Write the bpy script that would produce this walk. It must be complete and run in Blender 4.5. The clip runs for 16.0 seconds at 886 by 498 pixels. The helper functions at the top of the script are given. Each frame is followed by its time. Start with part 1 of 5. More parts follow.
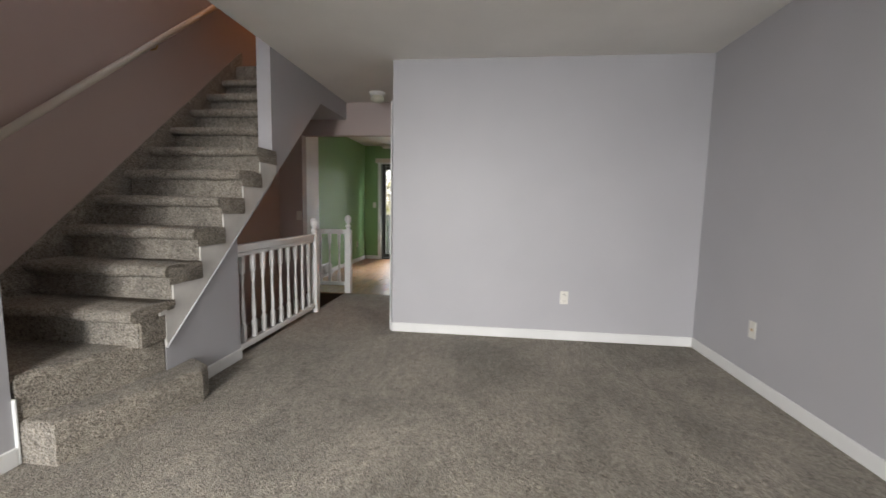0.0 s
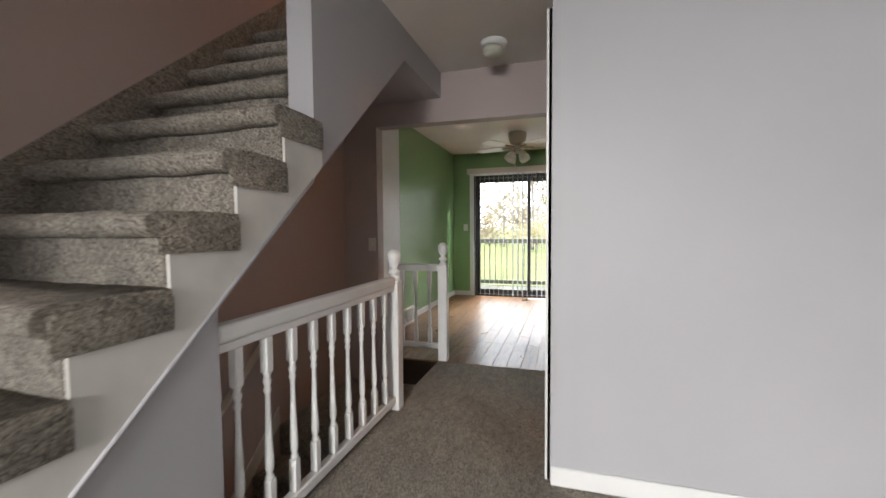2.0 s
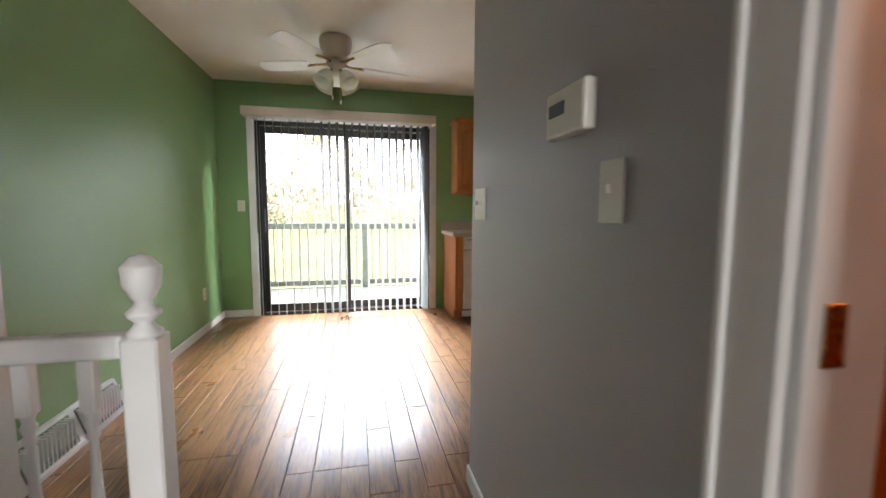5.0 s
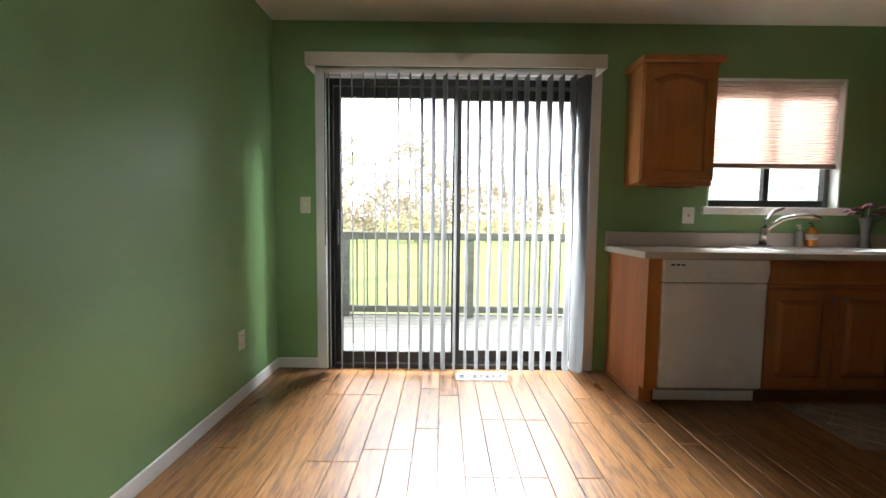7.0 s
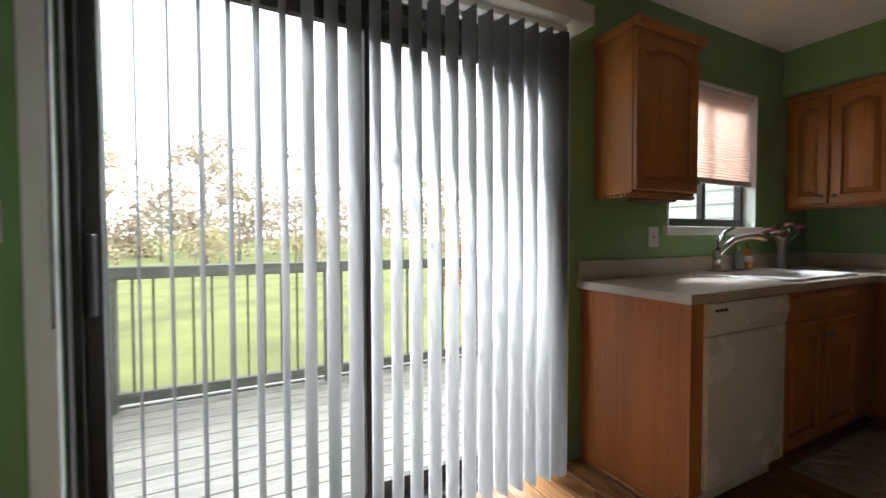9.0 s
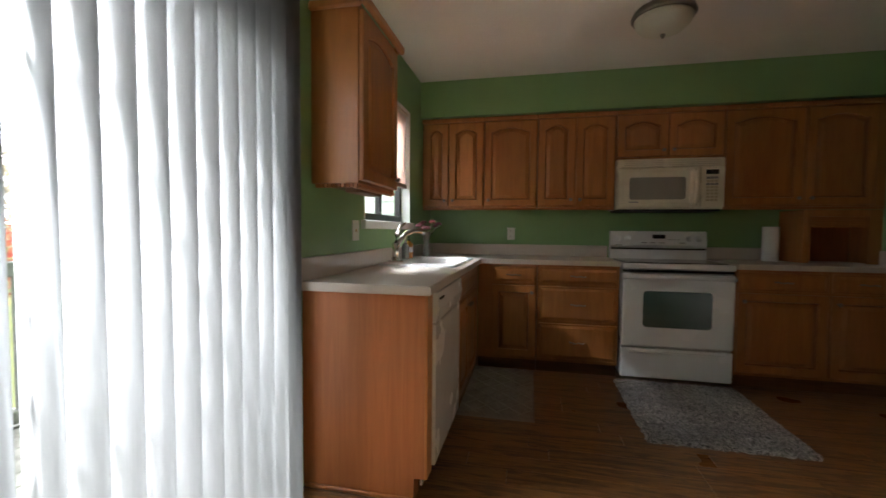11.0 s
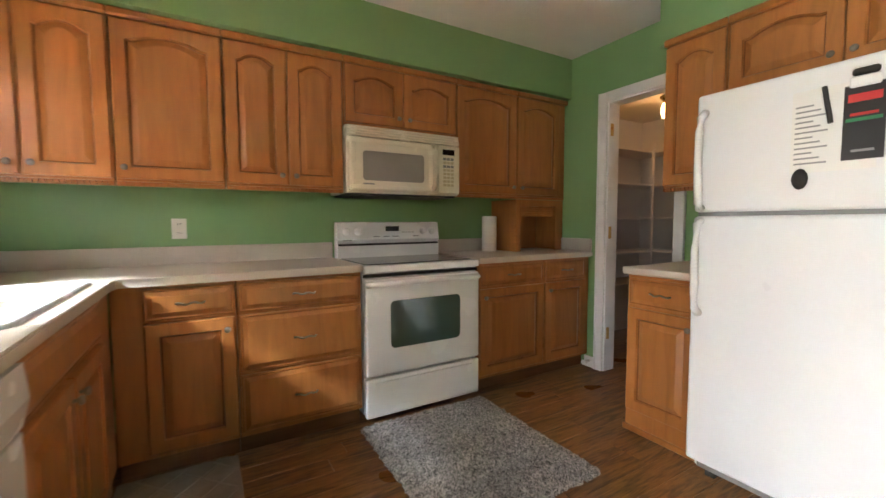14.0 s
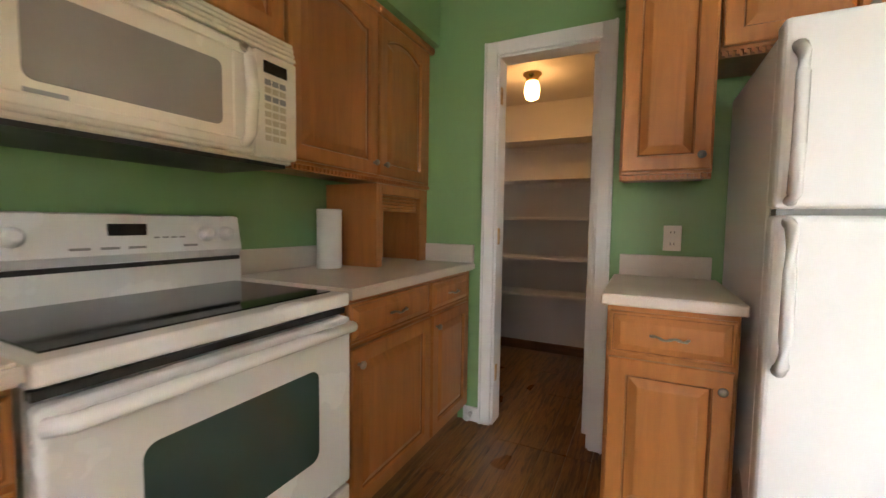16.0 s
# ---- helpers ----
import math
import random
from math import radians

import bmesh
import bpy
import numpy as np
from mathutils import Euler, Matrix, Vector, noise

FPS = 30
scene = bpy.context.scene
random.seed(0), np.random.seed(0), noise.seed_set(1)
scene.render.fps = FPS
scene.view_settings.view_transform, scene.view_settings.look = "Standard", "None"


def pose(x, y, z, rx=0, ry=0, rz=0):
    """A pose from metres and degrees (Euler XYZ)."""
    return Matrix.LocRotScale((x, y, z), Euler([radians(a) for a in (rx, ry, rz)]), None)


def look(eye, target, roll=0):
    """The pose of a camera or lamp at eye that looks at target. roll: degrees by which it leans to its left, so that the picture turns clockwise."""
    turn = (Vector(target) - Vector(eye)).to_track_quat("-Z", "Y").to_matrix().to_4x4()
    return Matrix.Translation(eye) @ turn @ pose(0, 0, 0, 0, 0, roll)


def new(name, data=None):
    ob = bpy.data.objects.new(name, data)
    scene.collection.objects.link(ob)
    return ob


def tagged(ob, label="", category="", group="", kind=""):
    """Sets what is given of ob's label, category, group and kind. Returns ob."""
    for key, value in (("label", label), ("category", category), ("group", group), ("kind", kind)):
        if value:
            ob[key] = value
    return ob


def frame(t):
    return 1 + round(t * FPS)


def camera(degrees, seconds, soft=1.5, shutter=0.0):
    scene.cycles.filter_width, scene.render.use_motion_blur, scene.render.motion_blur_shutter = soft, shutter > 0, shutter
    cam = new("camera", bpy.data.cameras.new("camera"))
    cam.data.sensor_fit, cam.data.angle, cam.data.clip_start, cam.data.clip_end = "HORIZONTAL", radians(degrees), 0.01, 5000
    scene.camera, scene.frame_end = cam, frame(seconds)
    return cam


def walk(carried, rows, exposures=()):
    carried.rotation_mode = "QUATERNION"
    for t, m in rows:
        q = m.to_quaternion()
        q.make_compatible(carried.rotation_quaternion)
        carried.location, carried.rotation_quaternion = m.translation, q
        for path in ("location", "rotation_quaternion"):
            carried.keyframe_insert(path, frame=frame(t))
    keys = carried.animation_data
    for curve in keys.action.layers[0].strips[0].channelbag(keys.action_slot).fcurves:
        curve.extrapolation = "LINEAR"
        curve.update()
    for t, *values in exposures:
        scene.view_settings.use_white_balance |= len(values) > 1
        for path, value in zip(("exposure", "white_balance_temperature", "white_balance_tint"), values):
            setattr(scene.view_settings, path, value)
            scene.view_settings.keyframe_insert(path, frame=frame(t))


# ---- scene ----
cam = camera(94.9, 16.0, shutter=0.3)
PATH = [
    (0, (-0.071, 1.279, 1.165), (-0.292, 3.256, 0.96), 1.1),
    (0.5, (-0.219, 1.602, 1.16), (-0.689, 3.538, 0.982), 0.7),
    (1, (-0.431, 2.051, 1.138), (-1.058, 3.944, 0.984), 0.2),
    (1.5, (-0.675, 2.556, 1.151), (-1.312, 4.448, 1.032), 0.2),
    (2, (-0.888, 3.087, 1.149), (-1.468, 4.998, 1.053), -0.4),
    (2.5, (-1.109, 3.586, 1.153), (-1.559, 5.533, 1.072), -1.3),
    (3, (-1.325, 4.029, 1.158), (-1.455, 6.023, 1.083), -1.5),
    (3.2, (-1.385, 4.192, 1.149), (-1.384, 6.191, 1.07), -1.7),
    (5.3, (-1.406, 5.611, 1.143), (-0.982, 7.556, 0.945), 0.4),
    (5.5, (-1.403, 5.799, 1.127), (-1.106, 7.767, 0.939), 0.4),
    (6, (-1.402, 6.268, 1.126), (-1.369, 8.261, 0.952), 0.8),
    (6.5, (-1.463, 6.707, 1.094), (-1.51, 8.7, 0.935), 0.7),
    (7, (-1.585, 7.077, 1.084), (-1.585, 9.072, 0.942), 0.6),
    (7.5, (-1.712, 7.461, 1.09), (-1.634, 9.457, 0.984), 0.4),
    (8, (-1.84, 7.822, 1.089), (-1.614, 9.808, 1.04), 0.1),
    (8.2, (-1.89, 7.945, 1.099), (-1.564, 9.918, 1.051), 0.0),
    (10.3, (-1.983, 8.989, 1.148), (-0.213, 9.917, 1.065), 0.3),
    (10.5, (-1.989, 9.003, 1.146), (-0.146, 9.774, 1.059), 0.4),
    (11, (-1.992, 9.01, 1.138), (-0.038, 9.429, 1.048), 0.5),
    (11.5, (-1.981, 8.993, 1.138), (0.012, 9.122, 1.032), 0.4),
    (12, (-1.931, 8.998, 1.123), (0.063, 8.897, 1.008), 0.2),
    (12.5, (-1.777, 9.036, 1.108), (0.192, 8.708, 0.984), -0.1),
    (13, (-1.488, 9.092, 1.139), (0.424, 8.522, 1.0), -0.3),
    (13.5, (-1.163, 9.112, 1.142), (0.666, 8.316, 1.009), -0.3),
    (14, (-0.819, 9.075, 1.146), (0.9, 8.061, 1.015), -0.2),
    (14.5, (-0.465, 8.985, 1.141), (1.112, 7.763, 1.004), 0.0),
    (15, (-0.124, 8.885, 1.143), (1.274, 7.46, 1.013), 0.3),
    (15.5, (0.178, 8.76, 1.16), (1.358, 7.151, 1.02), 0.7),
    (16, (0.46, 8.592, 1.136), (1.344, 6.802, 1.007), 0.8),
]
EXPO = [(0, 1.15), (1.5, 1.35), (2.5, 1.35), (3.2, 1.5), (5.3, 1.85), (6.2, 1.65), (7.0, 1.3), (8.2, 0.85), (10.3, 0.7), (11.2, 1.5), (12.5, 2.4), (13.5, 2.85), (16, 3.3)]
walk(cam, [(t, look(eye, target, roll)) for t, eye, target, roll in PATH], EXPO)

# strengths of the lights
SKY, LIVING, YARD, YARD_EAST, UPSTAIRS, PANTRY, BATH = 0.19, 37.0, 180.0, 165.0, 7.0, 0.028, 4.0

# ---- light ----
world = bpy.data.worlds.new("overcast_sky")
scene.world = world
world.use_nodes = True
wn = world.node_tree
wn.nodes.clear()
sky = wn.nodes.new("ShaderNodeTexSky")
sky.sky_type = 'NISHITA'
sky.sun_disc = False
sky.sun_elevation, sky.sun_rotation = radians(48), radians(200)
sky.air_density, sky.dust_density = 1.0, 4.0
haze = wn.nodes.new("ShaderNodeMix")
haze.data_type = 'RGBA'
haze.inputs[0].default_value = 0.75
haze.inputs[7].default_value = (13.0, 13.4, 14.0, 1)
bg = wn.nodes.new("ShaderNodeBackground")
bg.inputs[1].default_value = SKY
wo = wn.nodes.new("ShaderNodeOutputWorld")
wn.links.new(sky.outputs[0], haze.inputs[6])
wn.links.new(haze.outputs[2], bg.inputs[0])
wn.links.new(bg.outputs[0], wo.inputs[0])


def lamp(name, kind, m, watts, color, **more):
    d = bpy.data.lights.new(name, kind)
    d.energy, d.color = watts, color
    for k, v in more.items():
        if k == "size":
            d.shape, d.size, d.size_y = 'RECTANGLE', v[0], v[1]
        if k == "radius":
            d.shadow_soft_size = v
        if k == "spread":
            d.spread = v
        if k == "angle":
            d.angle = v
    ob = new(name, d)
    ob.matrix_world = m
    return ob


lamp("sun", 'SUN', look((0, 0, 30), (3.0, -6.0, 0)), 0.6, (1, 0.97, 0.93), angle=radians(20))
# sky light through the living room window
lamp("window_light", 'AREA', look((-1.15, -1.44, 1.65), (-0.6, 1.8, 0.0)), LIVING, (1.0, 0.98, 0.95), size=(0.9, 0.9), spread=radians(84))
# unseen lamps added over the yard, high above the patio door, boosting sky light
lamp("yard_fill_light", 'AREA', look((-1.1, 14.0, 5.4), (-1.2, 8.2, 1.0)), YARD, (0.86, 0.93, 1.0), size=(2.4, 1.6), spread=radians(65))
lamp("yard_fill_light_east", 'AREA', look((2.2, 13.0, 5.4), (-2.4, 8.2, 1.0)), YARD_EAST, (0.88, 0.94, 1.0), size=(2.2, 1.4), spread=radians(65))
lamp("upstairs_light", 'POINT', pose(-2.3, 6.1, 4.6), UPSTAIRS, (1.0, 0.42, 0.13), radius=0.08)
lamp("pantry_bulb_light", 'POINT', pose(1.21, 5.69, 1.94), PANTRY, (1.0, 0.42, 0.11), radius=0.045)
lamp("bath_light", 'POINT', pose(0.1, 5.2, 2.1), BATH, (1.0, 0.55, 0.22), radius=0.08)


# ---- materials ----
def nodes_of(name):
    m = bpy.data.materials.new(name)
    m.use_nodes = True
    t = m.node_tree
    return m, t, t.nodes["Principled BSDF"]


def put(t, kind, **ins):
    n = t.nodes.new("ShaderNode" + kind)
    for k, v in ins.items():
        n.inputs[k.replace("_", " ")].default_value = v
    return n


def coords(t, scale=(1, 1, 1), space="Object"):
    tc = t.nodes.new("ShaderNodeTexCoord")
    mp = t.nodes.new("ShaderNodeMapping")
    mp.inputs["Scale"].default_value = scale
    t.links.new(tc.outputs[space], mp.inputs[0])
    return mp.outputs[0]


def mixcol(t, fac, a, b, mode='MIX'):
    n = t.nodes.new("ShaderNodeMix")
    n.data_type, n.blend_type = 'RGBA', mode
    for i, v in ((0, fac), (6, a), (7, b)):
        if isinstance(v, (int, float)):
            n.inputs[i].default_value = v
        elif isinstance(v, tuple):
            n.inputs[i].default_value = (*v, 1)
        else:
            t.links.new(v, n.inputs[i])
    return n.outputs[2]


def ramp(t, fac, stops):
    n = t.nodes.new("ShaderNodeValToRGB")
    e = n.color_ramp.elements
    while len(e) < len(stops):
        e.new(0.5)
    for el, (p, c) in zip(e, stops):
        el.position, el.color = p, (*c, 1) if isinstance(c, tuple) else (c, c, c, 1)
    t.links.new(fac, n.inputs[0])
    return n.outputs[0]


def bump(t, b, height, strength, distance):
    n = put(t, "Bump", Strength=strength, Distance=distance)
    t.links.new(height, n.inputs["Height"])
    t.links.new(n.outputs[0], b.inputs["Normal"])


def dull(name, col, rough=0.6, vary=0.08, scale=3.0, grain=120.0, relief=0.15, metal=0.0, depth=0.002, spec=0.5):
    """A surface of one paint or plastic, with slow stains and a fine grain."""
    m, t, b = nodes_of(name)
    co = coords(t)
    big = put(t, "TexNoise", Scale=scale, Detail=4.0)
    fine = put(t, "TexNoise", Scale=grain, Detail=3.0)
    for n in (big, fine):
        t.links.new(co, n.inputs["Vector"])
    dark = tuple(c * (1 - vary) for c in col)
    lite = tuple(min(1, c * (1 + vary * 0.6)) for c in col)
    t.links.new(ramp(t, big.outputs[0], [(0.3, dark), (0.7, lite)]), b.inputs["Base Color"])
    r = ramp(t, big.outputs[0], [(0.3, max(0, rough - 0.06)), (0.7, min(1, rough + 0.06))])
    t.links.new(r, b.inputs["Roughness"])
    b.inputs["Metallic"].default_value = metal
    b.inputs["Specular IOR Level"].default_value = spec
    if relief:
        bump(t, b, fine.outputs[0], relief, depth)
    return m


def wood(name, light, dark, along=(1, 1, 0.08), scale=14.0, rough=0.35, island=0.25, relief=0.12, coat=0.0):
    """Stained wood: long grain along one axis, a tone of its own for each piece."""
    m, t, b = nodes_of(name)
    co = coords(t, along)
    warp = put(t, "TexNoise", Scale=scale * 0.5, Detail=3.0)
    grain = put(t, "TexNoise", Scale=scale * 4, Detail=6.0, Distortion=1.2)
    t.links.new(co, warp.inputs["Vector"])
    t.links.new(co, grain.inputs["Vector"])
    c = ramp(t, grain.outputs[0], [(0.3, dark), (0.65, light)])
    c2 = ramp(t, warp.outputs[0], [(0.3, 0.72), (0.7, 1.1)])
    c = mixcol(t, 1.0, c, c2, 'MULTIPLY')
    info = t.nodes.new("ShaderNodeObjectInfo")
    tone = ramp(t, info.outputs["Random"], [(0.0, 1 - island), (1.0, 1 + island)])
    c = mixcol(t, 1.0, c, tone, 'MULTIPLY')
    t.links.new(c, b.inputs["Base Color"])
    t.links.new(ramp(t, warp.outputs[0], [(0.3, rough - 0.05), (0.7, rough + 0.1)]), b.inputs["Roughness"])
    b.inputs["Coat Weight"].default_value = coat
    b.inputs["Coat Roughness"].default_value = 0.15
    bump(t, b, grain.outputs[0], relief, 0.001)
    return m


def oak_floor(name):
    """Varnished oak strip with long figured grain along y."""
    m, t, b = nodes_of(name)
    info = t.nodes.new("ShaderNodeObjectInfo")
    tc = t.nodes.new("ShaderNodeTexCoord")
    off = t.nodes.new("ShaderNodeVectorMath")
    off.operation = 'ADD'
    rnd = t.nodes.new("ShaderNodeVectorMath")
    rnd.operation = 'SCALE'
    rnd.inputs[0].default_value = (7.0, 13.0, 0.0)
    t.links.new(info.outputs["Random"], rnd.inputs["Scale"])
    t.links.new(tc.outputs["Object"], off.inputs[0])
    t.links.new(rnd.outputs[0], off.inputs[1])
    mp = t.nodes.new("ShaderNodeMapping")
    mp.inputs["Scale"].default_value = (1, 0.09, 1)
    t.links.new(off.outputs[0], mp.inputs[0])
    figure = put(t, "TexNoise", Scale=24.0, Detail=5.0, Distortion=1.8)
    t.links.new(mp.outputs[0], figure.inputs["Vector"])
    pores = put(t, "TexNoise", Scale=160.0, Detail=4.0)
    t.links.new(mp.outputs[0], pores.inputs["Vector"])
    slow = put(t, "TexNoise", Scale=2.5, Detail=3.0)
    t.links.new(off.outputs[0], slow.inputs["Vector"])
    c = ramp(t, figure.outputs[0], [(0.40, (0.065, 0.023, 0.008)), (0.47, (0.20, 0.083, 0.026)), (0.60, (0.30, 0.137, 0.044))])
    c = mixcol(t, 0.35, c, ramp(t, pores.outputs[0], [(0.35, (0.10, 0.04, 0.014)), (0.6, (0.34, 0.17, 0.06))]))
    c = mixcol(t, 1.0, c, ramp(t, info.outputs["Random"], [(0.0, 0.84), (1.0, 1.0)]), 'MULTIPLY')
    t.links.new(c, b.inputs["Base Color"])
    t.links.new(ramp(t, slow.outputs[0], [(0.3, 0.27), (0.7, 0.33)]), b.inputs["Roughness"])
    bump(t, b, pores.outputs[0], 0.05, 0.001)
    return m


def carpet_pile(name, lo, hi, size=1.0):
    """Cut pile: soft clumps of yarn, brushed tracks and slow worn patches."""
    m, t, b = nodes_of(name)
    co = coords(t)
    tuft = put(t, "TexNoise", Scale=52.0 / size, Detail=5.0, Distortion=2.2)
    yarn = put(t, "TexNoise", Scale=150.0 / size, Detail=3.0, Distortion=0.8)
    brush = put(t, "TexNoise", Scale=9.0, Detail=4.0, Distortion=1.5)
    worn = put(t, "TexNoise", Scale=1.3, Detail=5.0, Distortion=0.8)
    for n in (tuft, yarn, worn):
        t.links.new(co, n.inputs["Vector"])
    t.links.new(coords(t, (1.6, 0.6, 1)), brush.inputs["Vector"])
    c = ramp(t, mixcol(t, 0.4, tuft.outputs[0], yarn.outputs[0]), [(0.40, lo), (0.60, hi)])
    c = mixcol(t, 1.0, c, ramp(t, brush.outputs[0], [(0.34, 0.84), (0.66, 1.12)]), 'MULTIPLY')
    c = mixcol(t, 1.0, c, ramp(t, worn.outputs[0], [(0.34, 0.70), (0.52, 0.98), (0.68, 1.12)]), 'MULTIPLY')
    t.links.new(c, b.inputs["Base Color"])
    b.inputs["Roughness"].default_value = 0.95
    b.inputs["Specular IOR Level"].default_value = 0.15
    b.inputs["Sheen Weight"].default_value = 0.25
    h = mixcol(t, 0.3, tuft.outputs[0], yarn.outputs[0])
    bump(t, b, h, 1.0, 0.03 * size)
    return m


def pane_glass(name):
    m, t, b = nodes_of(name)
    b.inputs["Base Color"].default_value = (0.98, 0.99, 0.99, 1)
    b.inputs["Roughness"].default_value = 0.0
    b.inputs["IOR"].default_value = 1.12
    b.inputs["Transmission Weight"].default_value = 1.0
    return m


def glow(name, col, power):
    m, t, b = nodes_of(name)
    b.inputs["Base Color"].default_value = (*col, 1)
    b.inputs["Emission Color"].default_value = (*col, 1)
    b.inputs["Emission Strength"].default_value = power
    return m


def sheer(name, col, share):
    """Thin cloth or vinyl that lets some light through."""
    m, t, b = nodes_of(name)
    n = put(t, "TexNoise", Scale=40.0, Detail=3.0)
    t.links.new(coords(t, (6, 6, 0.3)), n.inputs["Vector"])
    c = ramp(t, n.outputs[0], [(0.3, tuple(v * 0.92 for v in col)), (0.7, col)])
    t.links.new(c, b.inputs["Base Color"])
    b.inputs["Roughness"].default_value = 0.45
    tr = t.nodes.new("ShaderNodeBsdfTranslucent")
    t.links.new(c, tr.inputs[0])
    mx = t.nodes.new("ShaderNodeMixShader")
    mx.inputs[0].default_value = share
    t.links.new(b.outputs[0], mx.inputs[1])
    t.links.new(tr.outputs[0], mx.inputs[2])
    t.links.new(mx.outputs[0], t.nodes["Material Output"].inputs[0])
    return m


def speckle(name, base, dots, scale=260.0, rough=0.35):
    m, t, b = nodes_of(name)
    n = put(t, "TexVoronoi", Scale=scale)
    s = put(t, "TexNoise", Scale=4.0, Detail=4.0)
    co = coords(t)
    t.links.new(co, n.inputs["Vector"])
    t.links.new(co, s.inputs["Vector"])
    c = ramp(t, n.outputs[0], [(0.12, dots), (0.3, base)])
    c = mixcol(t, 1.0, c, ramp(t, s.outputs[0], [(0.3, 0.93), (0.7, 1.04)]), 'MULTIPLY')
    t.links.new(c, b.inputs["Base Color"])
    b.inputs["Roughness"].default_value = rough
    bump(t, b, s.outputs[0], 0.05, 0.001)
    return m


def leafy(name, a, c):
    m, t, b = nodes_of(name)
    g = t.nodes.new("ShaderNodeNewGeometry")
    t.links.new(ramp(t, g.outputs["Random Per Island"], [(0.0, a), (1.0, c)]), b.inputs["Base Color"])
    b.inputs["Roughness"].default_value = 0.8
    return m


M_LAV = dull("lavender_grey_wall_paint", (0.44, 0.435, 0.455), 0.5, 0.05, 1.2, 180, 0.25, depth=0.0015)
M_HALL = dull("mauve_grey_wall_paint", (0.46, 0.39, 0.37), 0.6, 0.06, 1.2, 180, 0.25, depth=0.0015)
M_BROWN = dull("mauve_brown_wall_paint", (0.48, 0.38, 0.345), 0.6, 0.06, 1.2, 180, 0.25, depth=0.0015)
M_GREEN = dull("sage_green_wall_paint", (0.22, 0.38, 0.165), 0.38, 0.06, 1.5, 180, 0.3, depth=0.0015)
M_CEIL = dull("ceiling_white_texture", (0.78, 0.76, 0.72), 0.9, 0.05, 2.0, 60, 0.5, depth=0.006)
M_TRIM = dull("white_trim_paint", (0.78, 0.78, 0.77), 0.35, 0.05, 5, 60, 0.06)
M_SKIRT = dull("offwhite_skirt_paint", (0.66, 0.64, 0.60), 0.5, 0.12, 6, 60, 0.08)
M_BATH = dull("terracotta_wall_paint", (0.50, 0.16, 0.04), 0.5, 0.06, 2, 150, 0.2)
M_CREAM = dull("pantry_white_paint", (0.54, 0.50, 0.48), 0.55, 0.06, 2, 150, 0.2)
M_CARPET = carpet_pile("grey_brown_carpet", (0.115, 0.094, 0.070), (0.53, 0.475, 0.395))
M_RUG = carpet_pile("grey_shag_rug", (0.045, 0.044, 0.04), (0.60, 0.575, 0.54), 1.3)
M_MAT = dull("beige_lattice_mat", (0.33, 0.29, 0.245), 0.9, 0.2, 8, 200, 0.4)
M_FLOOR = oak_floor("oak_floor_strip")
M_SUB = dull("floor_joint_dark", (0.035, 0.02, 0.01), 0.8, 0.2)
M_CAB = wood("honey_maple_cabinet", (0.47, 0.182, 0.047), (0.38, 0.142, 0.036), (1, 1, 0.12), 5.0, 0.33, 0.07, 0.03, 0.15)
M_SIDE = wood("orange_veneer_panel", (0.50, 0.178, 0.056), (0.42, 0.14, 0.042), (1, 1, 0.05), 9.0, 0.45, 0.05, 0.04)
# cabinet wood with the toe recess's shade mixed into its brown
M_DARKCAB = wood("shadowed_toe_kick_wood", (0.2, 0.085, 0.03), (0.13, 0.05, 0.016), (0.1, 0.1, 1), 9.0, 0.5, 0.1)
# darker brown that puts the panel groove's shade into the wood colour
M_GROOVE_SHADE = wood("brown_groove_shade", (0.30, 0.102, 0.026), (0.22, 0.074, 0.018), (1, 1, 0.12), 5.0, 0.4, 0.05, 0.03)
M_TOP = speckle("beige_laminate", (0.60, 0.53, 0.46), (0.42, 0.34, 0.27))
M_WHITE = dull("white_appliance_enamel", (0.80, 0.81, 0.82), 0.25, 0.03, 3, 220, 0.08, depth=0.0008)
M_FRIDGE = dull("white_pebbled_steel", (0.76, 0.77, 0.78), 0.33, 0.02, 3, 420, 0.25, depth=0.0008)
M_BISQUE = dull("bisque_appliance_enamel", (0.74, 0.69, 0.57), 0.28, 0.03, 3, 220, 0.05)
M_BLACKGL = dull("black_ceramic_glass", (0.012, 0.012, 0.013), 0.08, 0.1, 3, 100, 0.0)
# green tint carries the room's reflection in the glass's base colour
M_OVENGL = dull("smoked_oven_glass_reflection", (0.045, 0.085, 0.075), 0.06, 0.1, 3, 100, 0.0, spec=1.0)
M_MWGL = dull("grey_microwave_window", (0.30, 0.28, 0.25), 0.18, 0.08, 3, 900, 0.1)
M_DARKPL = dull("dark_plastic", (0.02, 0.02, 0.022), 0.45, 0.2)
M_GREYPL = dull("grey_plastic", (0.22, 0.22, 0.22), 0.5, 0.1)
M_CHROME = dull("brushed_nickel", (0.62, 0.60, 0.57), 0.22, 0.06, 8, 200, 0.04, 1.0)
M_PEWTER = dull("dark_pewter", (0.30, 0.28, 0.26), 0.35, 0.15, 20, 200, 0.1, 1.0)
M_BRASS = dull("aged_brass", (0.55, 0.36, 0.14), 0.3, 0.1, 20, 200, 0.05, 1.0)
M_PLATE = dull("ivory_switch_plastic", (0.74, 0.72, 0.66), 0.35, 0.04, 10, 100, 0.0)
M_BRONZE = dull("dark_bronze_aluminium", (0.022, 0.02, 0.018), 0.4, 0.15, 6, 200, 0.05, 0.3)
M_GLASS = pane_glass("window_glass")
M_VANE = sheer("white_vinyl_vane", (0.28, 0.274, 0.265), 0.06)
